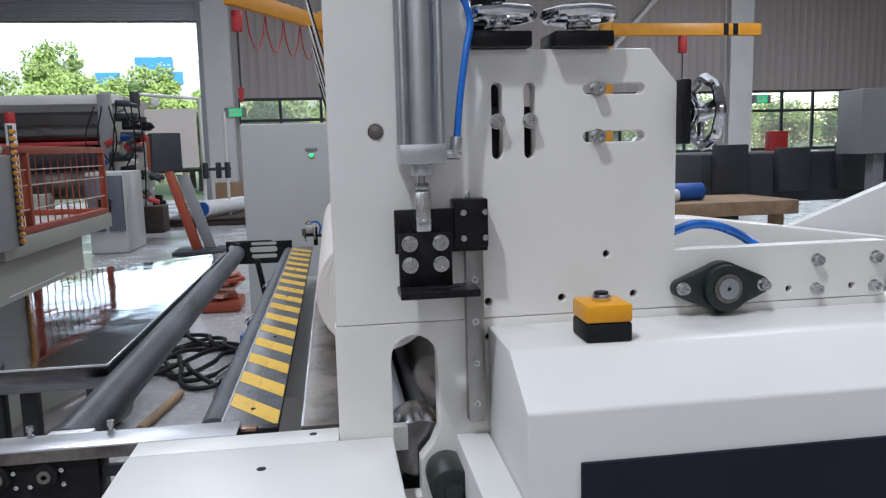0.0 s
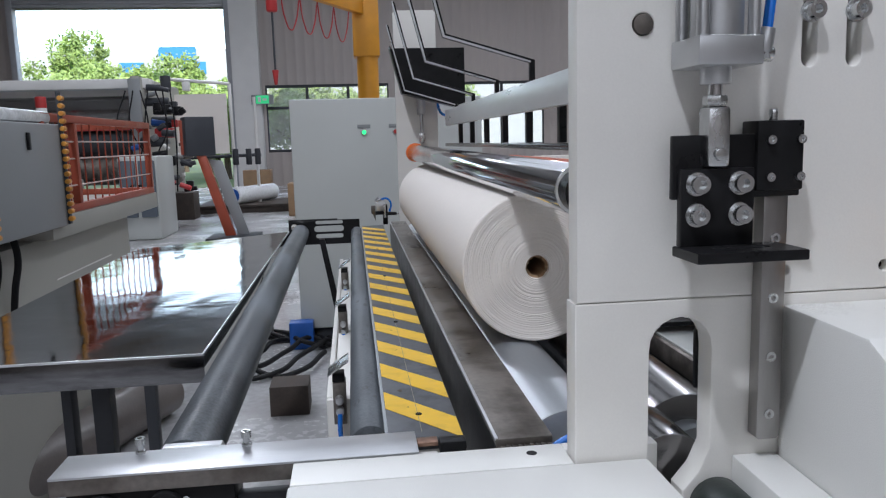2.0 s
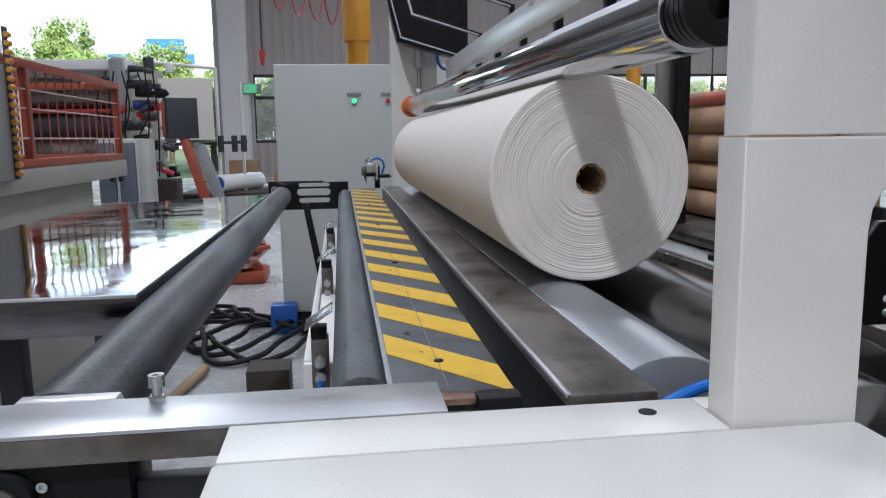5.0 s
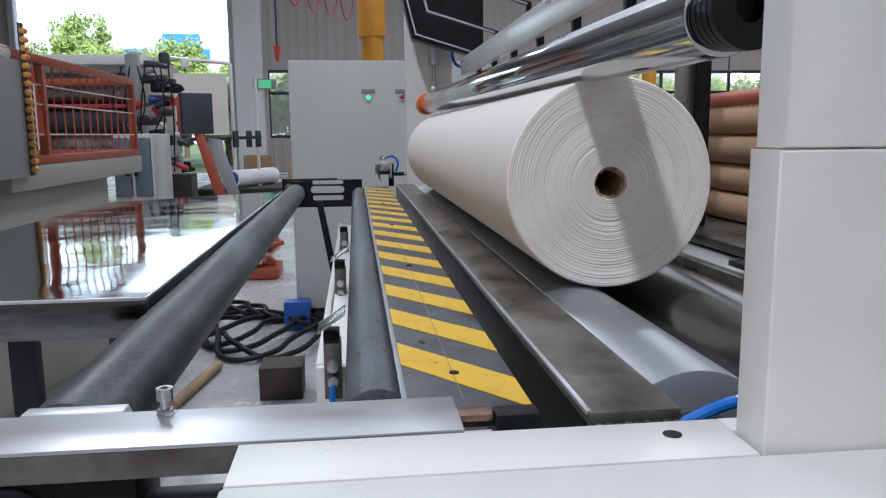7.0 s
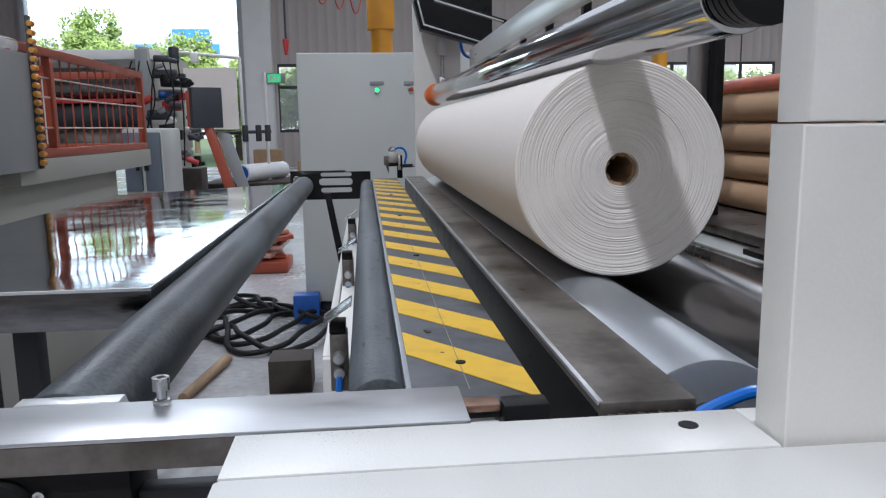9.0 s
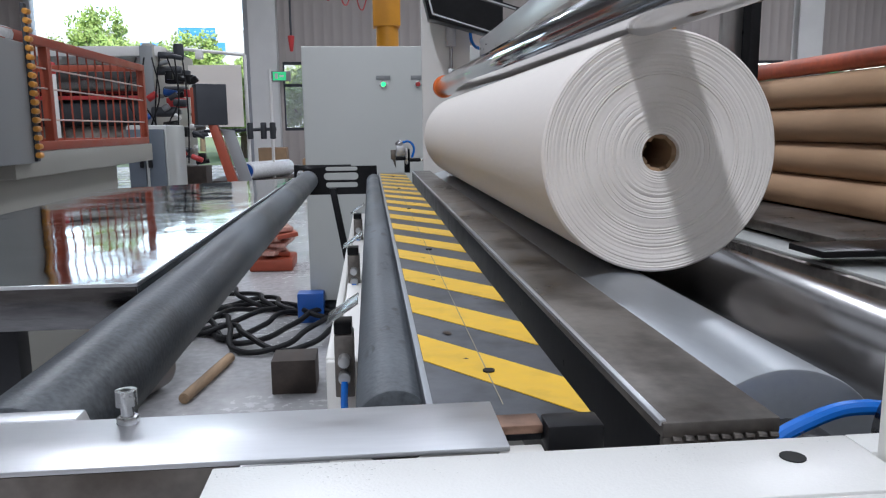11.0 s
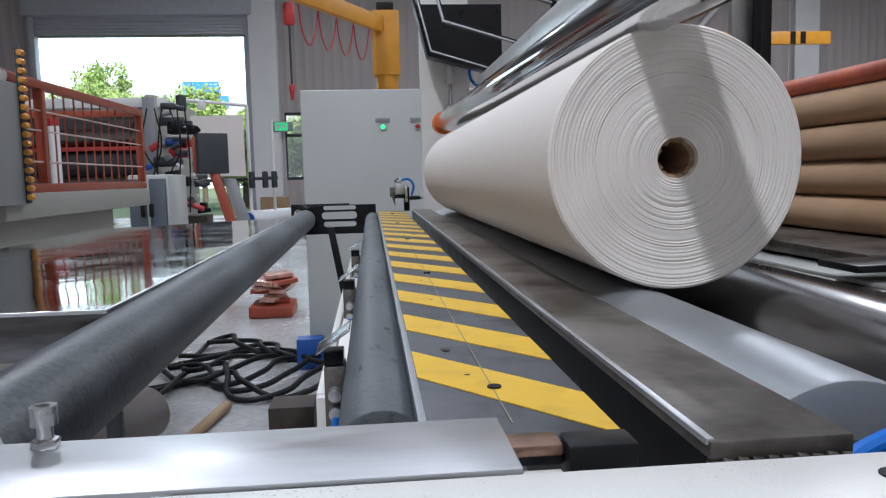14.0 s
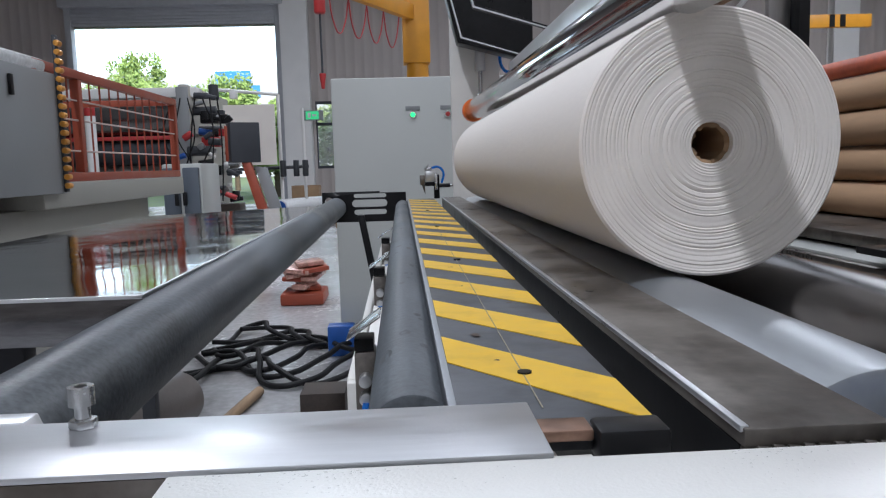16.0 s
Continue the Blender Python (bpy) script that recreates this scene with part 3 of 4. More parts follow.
for x, y in ((-0.532, 1.838), (-0.417, 1.838)):
    sc = part("screw", cyl((x, y, 0.984), (x, y, 1.000), 0.0033, 14), ZINC, strip)
    part("screw_head", ring((x, y, 0.9985), (x, y, 1.0065), 0.0054, 0.0026, 24), ZINC, sc)
    part("socket_floor", cyl((x, y, 0.9990), (x, y, 1.0025), 0.0030, 6), STEEL, sc)
    part("screw_nut", cyl((x, y, 0.9886), (x, y, 0.9925), 0.0058, 6, 0.0005), ZINC, sc)
# black block put in for the shade in the gap below the strip
part("gap_darkener", box(-0.345, -0.236, 1.762, 1.838, 0.80, 0.950, 0.002), BLACK, strip, "black block added to darken the gap under the strip")
bh = thing("bearing_housing", "black bearing housing with steel shaft ends", "bearing housing", at=(0.003, 0.009, 0))
part("housing_block", box(-0.598, -0.425, 1.792, 1.845, 0.80, 0.966, 0.002), BLACK, bh)
for x in (-0.562, -0.497):
    part("shaft_collar", ring((x, 1.783, 0.948), (x, 1.796, 0.948), 0.0175, 0.010, 28), BLACKRUB, bh)
    part("shaft_end", ring((x, 1.780, 0.948), (x, 1.80, 0.948), 0.0095, 0.004, 20), STEEL, bh)
    for dx, dz in ((0.022, 0.010), (0.024, -0.012), (-0.022, -0.012)):
        socket_bolt((x + dx, 1.792, 0.945 + dz), 0.0034, 0.005, washer=False, parent=bh)
part("belt_bar", box(-0.424, -0.352, 1.800, 1.816, 0.934, 0.949, 0.001), DARKGREY, bh, "ribbed dark grey bar")
eb = thing("emergency_stop_box", "yellow emergency stop box below the strip", "button box", at=(0.003, 0.009, 0))
part("base", box(-0.60, -0.53, 1.74, 1.79, 0.80, 0.845, 0.003), BLACKRUB, eb)
part("lid", box(-0.601, -0.529, 1.739, 1.791, 0.8455, 0.872, 0.004), YELLOW, eb)
part("button", cyl((-0.565, 1.765, 0.872), (-0.565, 1.765, 0.892), 0.016, 24, 0.003), BLACKRUB, eb)

# ---------------------------------------------------------------- roll bed
def roller(name, label, a, c, r, material, end=STEEL, cap=0.004):
    rt = thing(name, label, "roller")
    part("shell", cyl(a, c, r, 64, 0.002), material, rt)
    d = (Vector(c) - Vector(a)).normalized()
    part("journal", cyl(Vector(a) - d * 0.03, Vector(a) + d * 0.01, r * 0.55, 32, 0.001), end, rt)
    part("journal", cyl(Vector(c) - d * 0.01, Vector(c) + d * 0.03, r * 0.55, 32, 0.001), end, rt)
    return rt


roller("guide_roller", "long dark grey rubber-covered guide roller", (-0.493, 1.885, 0.951), (-0.510, 4.20, 0.953), 0.0352, RUBBER)
roller("idler_roller", "worn grey rubber-covered idler roller beside the striped plate", (-0.2745, 1.915, 0.950), (-0.2745, 4.16, 0.950), 0.0255, RUBBER)
ri = random.Random(3)
idl = [o for o in scene.objects if o.name == "idler_roller"][0]
for k in range(26):
    a0, y0, q = ri.uniform(-0.9, 0.5), 2.0 + 1.9 * ri.random() ** 1.5, ri.uniform(0.004, 0.014)
    b = bmesh.new()
    top = [b.verts.new((-0.2745 + 0.02565 * math.sin(a0 + 0.25 * q / 0.014 * math.cos(t_)), y0 + q * math.sin(t_) * ri.uniform(0.5, 1.2), 0.950 + 0.02565 * math.cos(a0 + 0.25 * q / 0.014 * math.cos(t_)))) for t_ in (2 * math.pi * i / 10 for i in range(10))]
    b.faces.new(top)
    part("rub_mark", b, SCUFFDARK, idl)
hz = thing("hazard_plate", "yellow and black striped steel plate along the roll bed", "plate")
part("base_plate", box(-0.2575, -0.1655, 1.846, 4.14, 0.968, 0.9795, 0.001), HAZBLACK, hz)
part("edge_strip", box(-0.2572, -0.2532, 1.852, 4.135, 0.979, 0.9804, 0.0004), GREYSTEEL, hz, "bare light metal edge")
sm = bmesh.new()
SL = -0.1125
w0, w1, hh = -0.2528, -0.1665, 0.066
vs = [sm.verts.new(v) for v in ((w0, 0, 0), (w1, SL, 0), (w1, SL + hh, 0), (w0, hh, 0), (w0, 0, -0.0006), (w1, SL, -0.0006), (w1, SL + hh, -0.0006), (w0, hh, -0.0006))]
for f in ((0, 1, 2, 3), (4, 7, 6, 5), (0, 4, 5, 1), (1, 5, 6, 2), (2, 6, 7, 3), (3, 7, 4, 0)):
    sm.faces.new([vs[i] for i in f])
smesh = mesh_from(sm, "stripe", False)
smesh.materials.append(HAZYEL)
for k in range(16):
    o = new("stripe", smesh)
    o.parent = hz
    o.location = (0, 1.959 + 0.138 * k, 0.9802)
rs = random.Random(8)
for k in range(20):
    cx_, cy_, q_ = rs.uniform(-0.235, -0.185), 1.93 + 0.11 * k + rs.uniform(-0.03, 0.03), rs.uniform(0.0015, 0.0042)
    b = bmesh.new()
    b.faces.new([b.verts.new((cx_ + q_ * rs.uniform(0.4, 1.4) * math.cos(2 * math.pi * i / 9), cy_ + q_ * rs.uniform(0.4, 1.4) * math.sin(2 * math.pi * i / 9), 0.98045)) for i in range(9)])
    part("scuff", b, SCUFF, hz)
part("tape_seam", box(-0.2135, -0.2128, 1.87, 4.13, 0.9802, 0.98035, 0), SCUFFLIGHT, hz)
part("near_flag", box(-0.196, -0.165, 1.832, 1.852, 0.966, 0.9815, 0.002), BLACK, hz, "black end block")
part("sill_plate", box(-0.223, -0.199, 1.800, 1.834, 0.962, 0.9715, 0.001), WHITE, hz, "white painted sill plate")
part("sill_plate", box(-0.163, -0.138, 1.806, 1.846, 0.950, 0.9590, 0.001), WHITE, hz, "white painted sill plate")
part("bare_clip", box(-0.2215, -0.1975, 1.836, 1.853, 0.976, 0.9812, 0.001), COPPERISH, hz, "bare reddish metal clip")
for k in range(5):
    part("plate_screw", cyl((-0.212, 1.93 + 0.5 * k, 0.979), (-0.212, 1.93 + 0.5 * k, 0.9812), 0.004, 12), BLACKRUB, hz)

bed = thing("bed_beam", "raw mill-scale steel beam along the roll bed", "beam", at=(0.007, 0.014, 0))
part("top_flange", box(-0.136, -0.068, 1.828, 4.28, 0.967, 0.976, 0.001), STEEL, bed)
part("web", box(-0.136, -0.128, 1.8345, 4.28, 0.80, 0.9665, 0.001), BLACK, bed, "black web below the top flange")
part("end_plate", box(-0.1355, -0.0685, 1.829, 1.834, 0.80, 0.9668, 0.001), STEEL, bed, "rusty closing plate")
part("bright_edge", box(-0.1372, -0.1332, 1.83, 4.28, 0.9735, 0.9768, 0.0005), ALU, bed, "thin bright strip along the left edge")
for k in range(9):
    part("weld_bead", cyl((-0.131 + 0.007 * k, 1.8265, 0.9668), (-0.126 + 0.007 * k, 1.8262, 0.9664), 0.0019 + 0.0004 * (k % 2), 8, 0.0006), STEEL, bed)
part("tack_weld", cyl((-0.118, 1.8285, 0.955), (-0.118, 1.8245, 0.955), 0.0075, 16, 0.002, 0.004), ZINC, bed, "bright ground tack weld")
tagged(part("bed_hose", sweep([(-0.085, 1.845, 0.93), (-0.058, 1.858, 0.952), (-0.03, 1.86, 0.966), (-0.005, 1.862, 0.971), (0.05, 1.87, 0.96)], 0.0048), HOSE), "bright blue air hose at the bed end", "hose")

D1, D2, DR = (-0.018, 0.9055), (0.141, 0.9105), 0.075
roller("winding_drum", "grey turned steel winding drum under the paper log", (D1[0], 1.908, D1[1]), (D1[0], 4.18, D1[1]), DR, GREYSTEEL, DARKSTEEL)
roller("winding_drum", "dark polished steel winding drum under the paper log", (D2[0], 1.92, D2[1]), (D2[0], 4.18, D2[1]), DR, DARKSTEEL, GREYSTEEL)
LX, LZ, LR, LY0, LY1 = 0.0195, 1.1085, 0.1275, 2.233, 3.92
log = thing("paper_log", "large white tissue paper log with a cardboard core", "paper roll")
lb = bmesh.new()
seg, prof = 128, []
# wound end face: fine ridges between the core and the rim
rng = random.Random(4)
rings = [(0.0195, 0.004)]
r = 0.0195
while r < LR - 0.003:
    r += rng.uniform(0.0004, 0.0016)
    rings.append((min(r, LR - 0.0015), rng.uniform(-0.0004, 0.0004) + (0.0006 if rng.random() < 0.03 else 0)))
rings += [(LR, 0.0025)]
loops = []
for k, (q, dy) in enumerate(rings):
    lo = []
    for i in range(seg):
        a = 2 * math.pi * i / seg
        qq = q + (0.0022 * noise.noise(Vector((math.cos(a) * 2.2, math.sin(a) * 2.2, 3))) if k == 0 else 0)
        lo.append(lb.verts.new((LX + qq * math.cos(a), LY0 + dy + 0.0012 * noise.noise(Vector((math.cos(a) * 1.5, math.sin(a) * 1.5, q * 30))), LZ + qq * math.sin(a))))
    loops.append(lo)
loops.append([lb.verts.new((LX + LR * math.cos(2 * math.pi * i / seg), LY1, LZ + LR * math.sin(2 * math.pi * i / seg))) for i in range(seg)])
for A, B in zip(loops, loops[1:]):
    for i in range(seg):
        lb.faces.new((A[i], A[(i + 1) % seg], B[(i + 1) % seg], B[i]))
lb.faces.new(loops[-1])
inner = [lb.verts.new((v.co.x, LY0 + 0.3, v.co.z)) for v in loops[0]]
for i in range(seg):
    lb.faces.new((loops[0][(i + 1) % seg], loops[0][i], inner[i], inner[(i + 1) % seg]))
bmesh.ops.recalc_face_normals(lb, faces=lb.faces)
part("wound_paper", lb, PAPER, log)
cb = bmesh.new()
n = 40
A, B, C = [], [], []
for i in range(n):
    a = 2 * math.pi * i / n
    rag = 0.0024 * noise.noise(Vector((math.cos(a) * 4, math.sin(a) * 4, 1))) + 0.0012 * noise.noise(Vector((math.cos(a) * 11, math.sin(a) * 11, 5)))
    q = 0.0158 + rag
    A.append(cb.verts.new((LX + 0.0195 * math.cos(a), LY0 + 0.006, LZ + 0.0195 * math.sin(a))))
    B.append(cb.verts.new((LX + q * math.cos(a), LY0 + 0.009 + 2 * rag, LZ + q * math.sin(a))))
    C.append(cb.verts.new((LX + 0.0165 * math.cos(a), LY0 + 0.28, LZ + 0.0165 * math.sin(a))))
for P, Q in ((A, B), (B, C)):
    for i in range(n):
        cb.faces.new((P[i], P[(i + 1) % n], Q[(i + 1) % n], Q[i]))
cb.faces.new(C)
part("core", cb, CARD, log, "ragged cardboard core")

roller("rider_roller", "polished chrome rider roller above the paper log", (-0.002, 1.925, 1.258), (-0.022, 4.10, 1.276), 0.0325, CHROME, BLACK)
part_r = thing("roller_end_cap", "orange plastic guard at the roller end", "guard")
part("guard_ring", ring((-0.022, 4.10, 1.277), (-0.022, 4.135, 1.277), 0.038, 0.022, 32), ORANGECAP, part_r)
hub = thing("roller_bearing_hub", "black ribbed bearing hub of the rider roller", "bearing")
for k in range(4):
    part("rib", ring((-0.002, 1.882 + 0.011 * k, 1.2575), (-0.002, 1.889 + 0.011 * k, 1.2575), 0.031 - 0.001 * k, 0.012, 32), BLACK, hub)

# aluminium beam with black brackets over the log
ab = thing("pusher_beam", "bright aluminium cross beam on black uprights", "beam")
part("beam_body", box(0.120, 0.142, 2.0, 4.23, 1.385, 1.449, 0.002), BEAMALU, ab)
for k in range(7):
    y = 2.25 + 0.29 * k
    part("upright", box(0.1425, 0.158, y - 0.012, y + 0.012, 1.312, 1.41, 0.002), BLACK, ab)
tagged(part("lower_rail", box(0.120, 0.165, 2.0, 4.25, 1.298, 1.311, 0.002), DARKSTEEL), "dark steel rail below the pusher beam", "rail")

# folded black sheet with bright edges
bs = thing("black_tray", "black folded sheet-metal tray with bright bent edges", "tray")
part("back_sheet", plate([(-0.108, 1.72), (-0.058, 1.524), (0.165, 1.468), (0.222, 1.485), (0.222, 1.72)], [], 4.32, 4.326), BLACK, bs)
part("bent_flange", profile_y([(-0.108, 1.72), (-0.060, 1.524), (0.165, 1.466), (0.165, 1.472), (-0.055, 1.530), (-0.102, 1.72)], 4.24, 4.319, 0.001), BLACK, bs)
for k, y in enumerate((4.20, 3.75, 3.30, 2.85)):
    up_, dx_ = 0.012 * k, 0.035
    ga = thing("tray_support", "thin bent black guide arm with a bright edge", "support", group="bent supports over the log")
    part("bar", profile_y([(dx_ - 0.155, 1.80 + up_), (dx_ - 0.088, 1.532 + up_), (0.160, 1.470 + up_), (0.160, 1.449), (0.172, 1.449), (0.172, 1.476 + up_), (dx_ - 0.080, 1.540 + up_), (dx_ - 0.145, 1.80 + up_)], y, y + 0.02, 0.0008), BLACK, ga)
    part("bright_edge", profile_y([(dx_ - 0.1555, 1.80 + up_), (dx_ - 0.0885, 1.532 + up_), (0.160, 1.4695 + up_), (0.160, 1.4735 + up_), (dx_ - 0.084, 1.536 + up_), (dx_ - 0.151, 1.80 + up_)], y - 0.004, y - 0.0005, 0), ALU, ga, "bright bare edge")

# far side frame
ff = thing("machine_far_frame", "white painted far side frame of the rewinder", "machine frame")
part("frame_plate", plate([(-0.078, 0.0), (-0.078, 1.88), (-0.070, 1.89), (0.10, 1.89), (0.108, 1.88), (0.108, 1.24), (0.9, 1.24), (0.9, 0.0)], [], 4.40, 4.43), WHITE, ff)
cy2 = thing("small_cylinder", "small pneumatic cylinder with air fittings on the far frame", "cylinder")
part("barrel", cyl((0.032, 4.3805, 1.44), (0.032, 4.3805, 1.60), 0.0195, 20, 0.002), ALUPROF, cy2)
part("rod", cyl((0.032, 4.3805, 1.34), (0.032, 4.3805, 1.44), 0.008, 14), CHROME, cy2)
part("mount", box(0.020, 0.044, 4.372, 4.4005, 1.50, 1.56, 0.002), ALUPROF, cy2)
part("fork", box(0.019, 0.045, 4.364, 4.392, 1.315, 1.36, 0.003), ZINC, cy2)
tagged(part("air_hose", sweep([(0.125, 4.376, 1.56), (0.108, 4.382, 1.50), (0.12, 4.378, 1.445), (0.15, 4.382, 1.43)], 0.006), HOSE), "blue air hose on the far frame", "hose")

# cutter head at the far end of the striped plate
ch = thing("cutter_head", "small steel cutting head with a blue air hose", "cutter", at=(-0.150, 4.20, 0.976))
part("post", box(-0.012, 0.008, -0.012, 0.014, 0.0, 0.085, 0.002), BLACK, ch)
part("slide", box(-0.042, -0.004, -0.05, -0.013, 0.062, 0.098, 0.003), ALUPROF, ch)
part("guide_plate", turn(box(-0.005, 0.005, -0.006, 0.006, -0.030, 0.030, 0.004), pose(-0.006, -0.055, 0.062)), ZINC, ch, "bright round-edged guide plate")
part("blade_holder", box(-0.062, -0.044, -0.052, -0.02, 0.050, 0.085, 0.003), STEEL, ch)
part("arm", box(-0.045, -0.010, -0.045, -0.02, 0.046, 0.060, 0.002), BLACK, ch)
part("blade", cyl((-0.052, -0.035, 0.060), (-0.044, -0.035, 0.020), 0.007, 10, 0, 0.001), STEEL, ch)
part("clamp_knob", cyl((-0.040, -0.03, 0.098), (-0.022, -0.03, 0.114), 0.011, 16, 0.002), CHROME, ch)
part("fitting", cyl((0.008, -0.01, 0.046), (0.046, -0.01, 0.046), 0.007, 12, 0.001), BLACK, ch)
part("fitting_tip", cyl((0.046, -0.01, 0.046), (0.056, -0.01, 0.046), 0.005, 12, 0.001), ZINC, ch)
part("hose", sweep([(-0.022, -0.03, 0.108), (0.004, -0.025, 0.112), (0.022, -0.02, 0.092), (0.016, -0.012, 0.055)], 0.0042), HOSE, ch)

# far end bracket
fe = thing("end_bracket", "black slotted end bracket carrying the rollers", "bracket")
part("slotted_plate", plate([(-0.560, 0.90), (-0.560, 1.008), (-0.355, 1.008), (-0.355, 1.003), (-0.262, 1.003), (-0.262, 0.90)], [slot(-0.390, 0.993, 0.115, 0.014), slot(-0.392, 0.966, 0.125, 0.026), slot(-0.390, 0.935, 0.115, 0.018), slot(-0.535, 0.975, 0.03, 0.03)], 4.21, 4.222), BLACK, fe)
part("strut", profile_y([(-0.435, 0.925), (-0.412, 0.925), (-0.345, 0.55), (-0.372, 0.55)], 4.18, 4.208, 0.002), BLACK, fe)

# bed side frame, clamps
sf = thing("bed_support", "white painted bed support beam under the rollers", "machine frame")
part("support_web", box(-0.352, -0.339, 2.44, 4.20, 0.20, 0.835, 0.003), WHITE, sf)
part("support_top", box(-0.338, -0.06, 2.44, 4.20, 0.815, 0.830, 0.003), WHITE, sf)
part("front_web", box(-0.351, -0.075, 2.424, 2.438, 0.20, 0.834, 0.003), WHITE, sf)
for y in (2.385, 2.97, 3.57):
    cl = thing("roller_clamp", "small pneumatic clamp with a folded steel flap", "clamp", group="clamps beside the idler roller")
    part("cylinder_body", box(-0.336, -0.312, y - 0.02, y + 0.02, 0.806, 0.886, 0.002), STEEL, cl)
    part("top_block", box(-0.336, -0.314, y - 0.018, y + 0.018, 0.887, 0.901, 0.001), BLACK, cl)
    part("flap", turn(box(-0.026, 0.020, -0.03, 0.03, -0.001, 0.001, 0.0004), pose(-0.322, y, 0.917, 0, -34, 0)), ZINC, cl)
    for z in (0.835, 0.856):
        part("fitting", cyl((-0.324, y - 0.036, z), (-0.324, y - 0.018, z), 0.0075, 14, 0.001), ALUPROF, cl)
    part("hose", sweep([(-0.324, y - 0.034, 0.832), (-0.325, y - 0.036, 0.80), (-0.322, y - 0.03, 0.76)], 0.0045), HOSE, cl)

# switch cabinet
cab = thing("switch_cabinet", "light grey enamelled switch cabinet with a lit green lamp", "cabinet")
part("body", box(-0.667, 0.58, 5.97, 6.42, 0.10, 1.607, 0.006), CABWHITE, cab)
part("door", box(-0.662, 0.575, 5.945, 5.969, 0.11, 1.602, 0.004), CABWHITE, cab)
for x, m, lab in ((-0.197, GREENGLOW, "lit green lamp"), (0.006, RED, "red button")):
    bz = part("bezel", ring((x, 5.930, 1.388), (x, 5.946, 1.388), 0.019, 0.013, 24), ZINC, cab)
    part("lens", cyl((x, 5.925, 1.388), (x, 5.944, 1.388), 0.0135, 20, 0.003), m, cab, lab)
    part("name_plate", box(x - 0.042, x + 0.042, 5.940, 5.9455, 1.414, 1.438, 0.0005), GREYPAINT, cab, "grey name plate")
part("plinth", box(-0.657, 0.57, 5.98, 6.40, 0.0, 0.10, 0.003), DARKGREY, cab)
blf = thing("blue_block", "blue painted steel foot block", "block")
part("block", box(-0.735, -0.58, 5.82, 5.93, 0.0, 0.18, 0.01), BLUE, blf)

# ---------------------------------------------------------------- left side: table and neighbour machine
tb = thing("stainless_table", "mirror-bright stainless steel table with folded edges", "table")
TX0, TX1, TY0, TY1, TZ = -1.065, -0.556, 2.330, 4.158, 0.966
TBACK = 3.80
tbm = bmesh.new()
NX, NY = 40, 110
grid = [[tbm.verts.new((TX0 + (TX1 - TX0) * i / NX, TY0 + (TBACK + (TY1 - TBACK) * i / NX - TY0) * j / NY, TZ + 0.0007 * noise.noise(Vector((i * 0.09, j * 0.06, 0))) + 0.00022 * noise.noise(Vector((i * 0.35, j * 0.22, 7))))) for j in range(NY + 1)] for i in range(NX + 1)]
for i in range(NX):
    for j in range(NY):
        tbm.faces.new((grid[i][j], grid[i + 1][j], grid[i + 1][j + 1], grid[i][j + 1]))
part("top_sheet", tbm, STAINLESS, tb)
# the dark mirror image on the apron is painted by its colour
part("front_apron", box(TX0, TX1 + 0.001, TY0 - 0.002, TY0 + 0.001, 0.915, TZ, 0.0008), DARKREFLECT, tb)
part("side_apron", box(TX1 - 0.001, TX1 + 0.002, TY0 + 0.001, TY1, 0.915, TZ, 0.0008), STAINLESS, tb)
part("edge_rim", box(TX1 - 0.001, TX1 + 0.0028, TY0, TY1, TZ - 0.0035, TZ + 0.0012, 0.0006), ALU, tb, "thin bright metal rim along the edge")
part("edge_rim", box(TX0, TX1 + 0.0028, TY0 - 0.0028, TY0 + 0.001, TZ - 0.003, TZ + 0.0012, 0.0006), ALU, tb, "thin bright metal rim along the edge")
part("core_board", box(TX0 + 0.01, TX1 - 0.01, TY0 + 0.01, TBACK - 0.02, 0.92, 0.960, 0), DARKWOOD, tb)
for x, y, w in ((-0.868, 2.55, 0.010), (-0.802, 2.55, 0.018), (-1.03, 3.70, 0.02)):
    part("leg", box(x - w, x + w, y - 0.018, y + 0.018, 0, 0.919, 0.003), DARKGREY, tb)

gb = thing("machine_guard_box", "grey sheet-metal guard box with amber roller strips", "machine guard")
part("guard_body", box(-1.95, -1.395, 3.45, 4.12, 1.035, 1.425, 0.006), GREYPAINT, gb)
part("guard_film", box(-1.95, -1.42, 3.48, 4.10, 1.427, 1.475, 0.02), FILMPLASTIC, gb, "clear film over the top")
part("guard_handle", box(-1.394, -1.385, 3.78, 3.80, 1.33, 1.39, 0.002), BLACK, gb)
for y in (3.47, 4.10):
    part("bead_channel", box(-1.397, -1.386, y - 0.012, y + 0.012, 1.04, 1.55, 0.001), DARKGREY, gb)
    for k in range(17):
        part("amber_roller", cyl((-1.383, y - 0.014, 1.06 + 0.029 * k), (-1.383, y + 0.014, 1.06 + 0.029 * k), 0.010, 12, 0.002), BRASS, gb)
cm = thing("slitting_machine", "cream painted body of the neighbouring machine", "machine")
part("top_beam", box(-2.6, -1.42, 4.0, 5.55, 0.985, 1.07, 0.006), CREAM, cm)
part("lower_body", box(-2.6, -1.50, 3.3, 5.22, 0.0, 0.984, 0.006), CREAM, cm)
part("panel_line", box(-1.5005, -1.4985, 4.2, 4.9, 0.80, 0.806, 0), WHITE, cm)
for y in (3.6, 3.75):
    part("cable", sweep([(-1.46, y, 1.035), (-1.455, y + 0.01, 0.95), (-1.47, y, 0.85), (-1.49, y, 0.7)], 0.012), CABLE, cm)
cg = thing("orange_cage", "orange painted safety cage with steel bars", "cage")
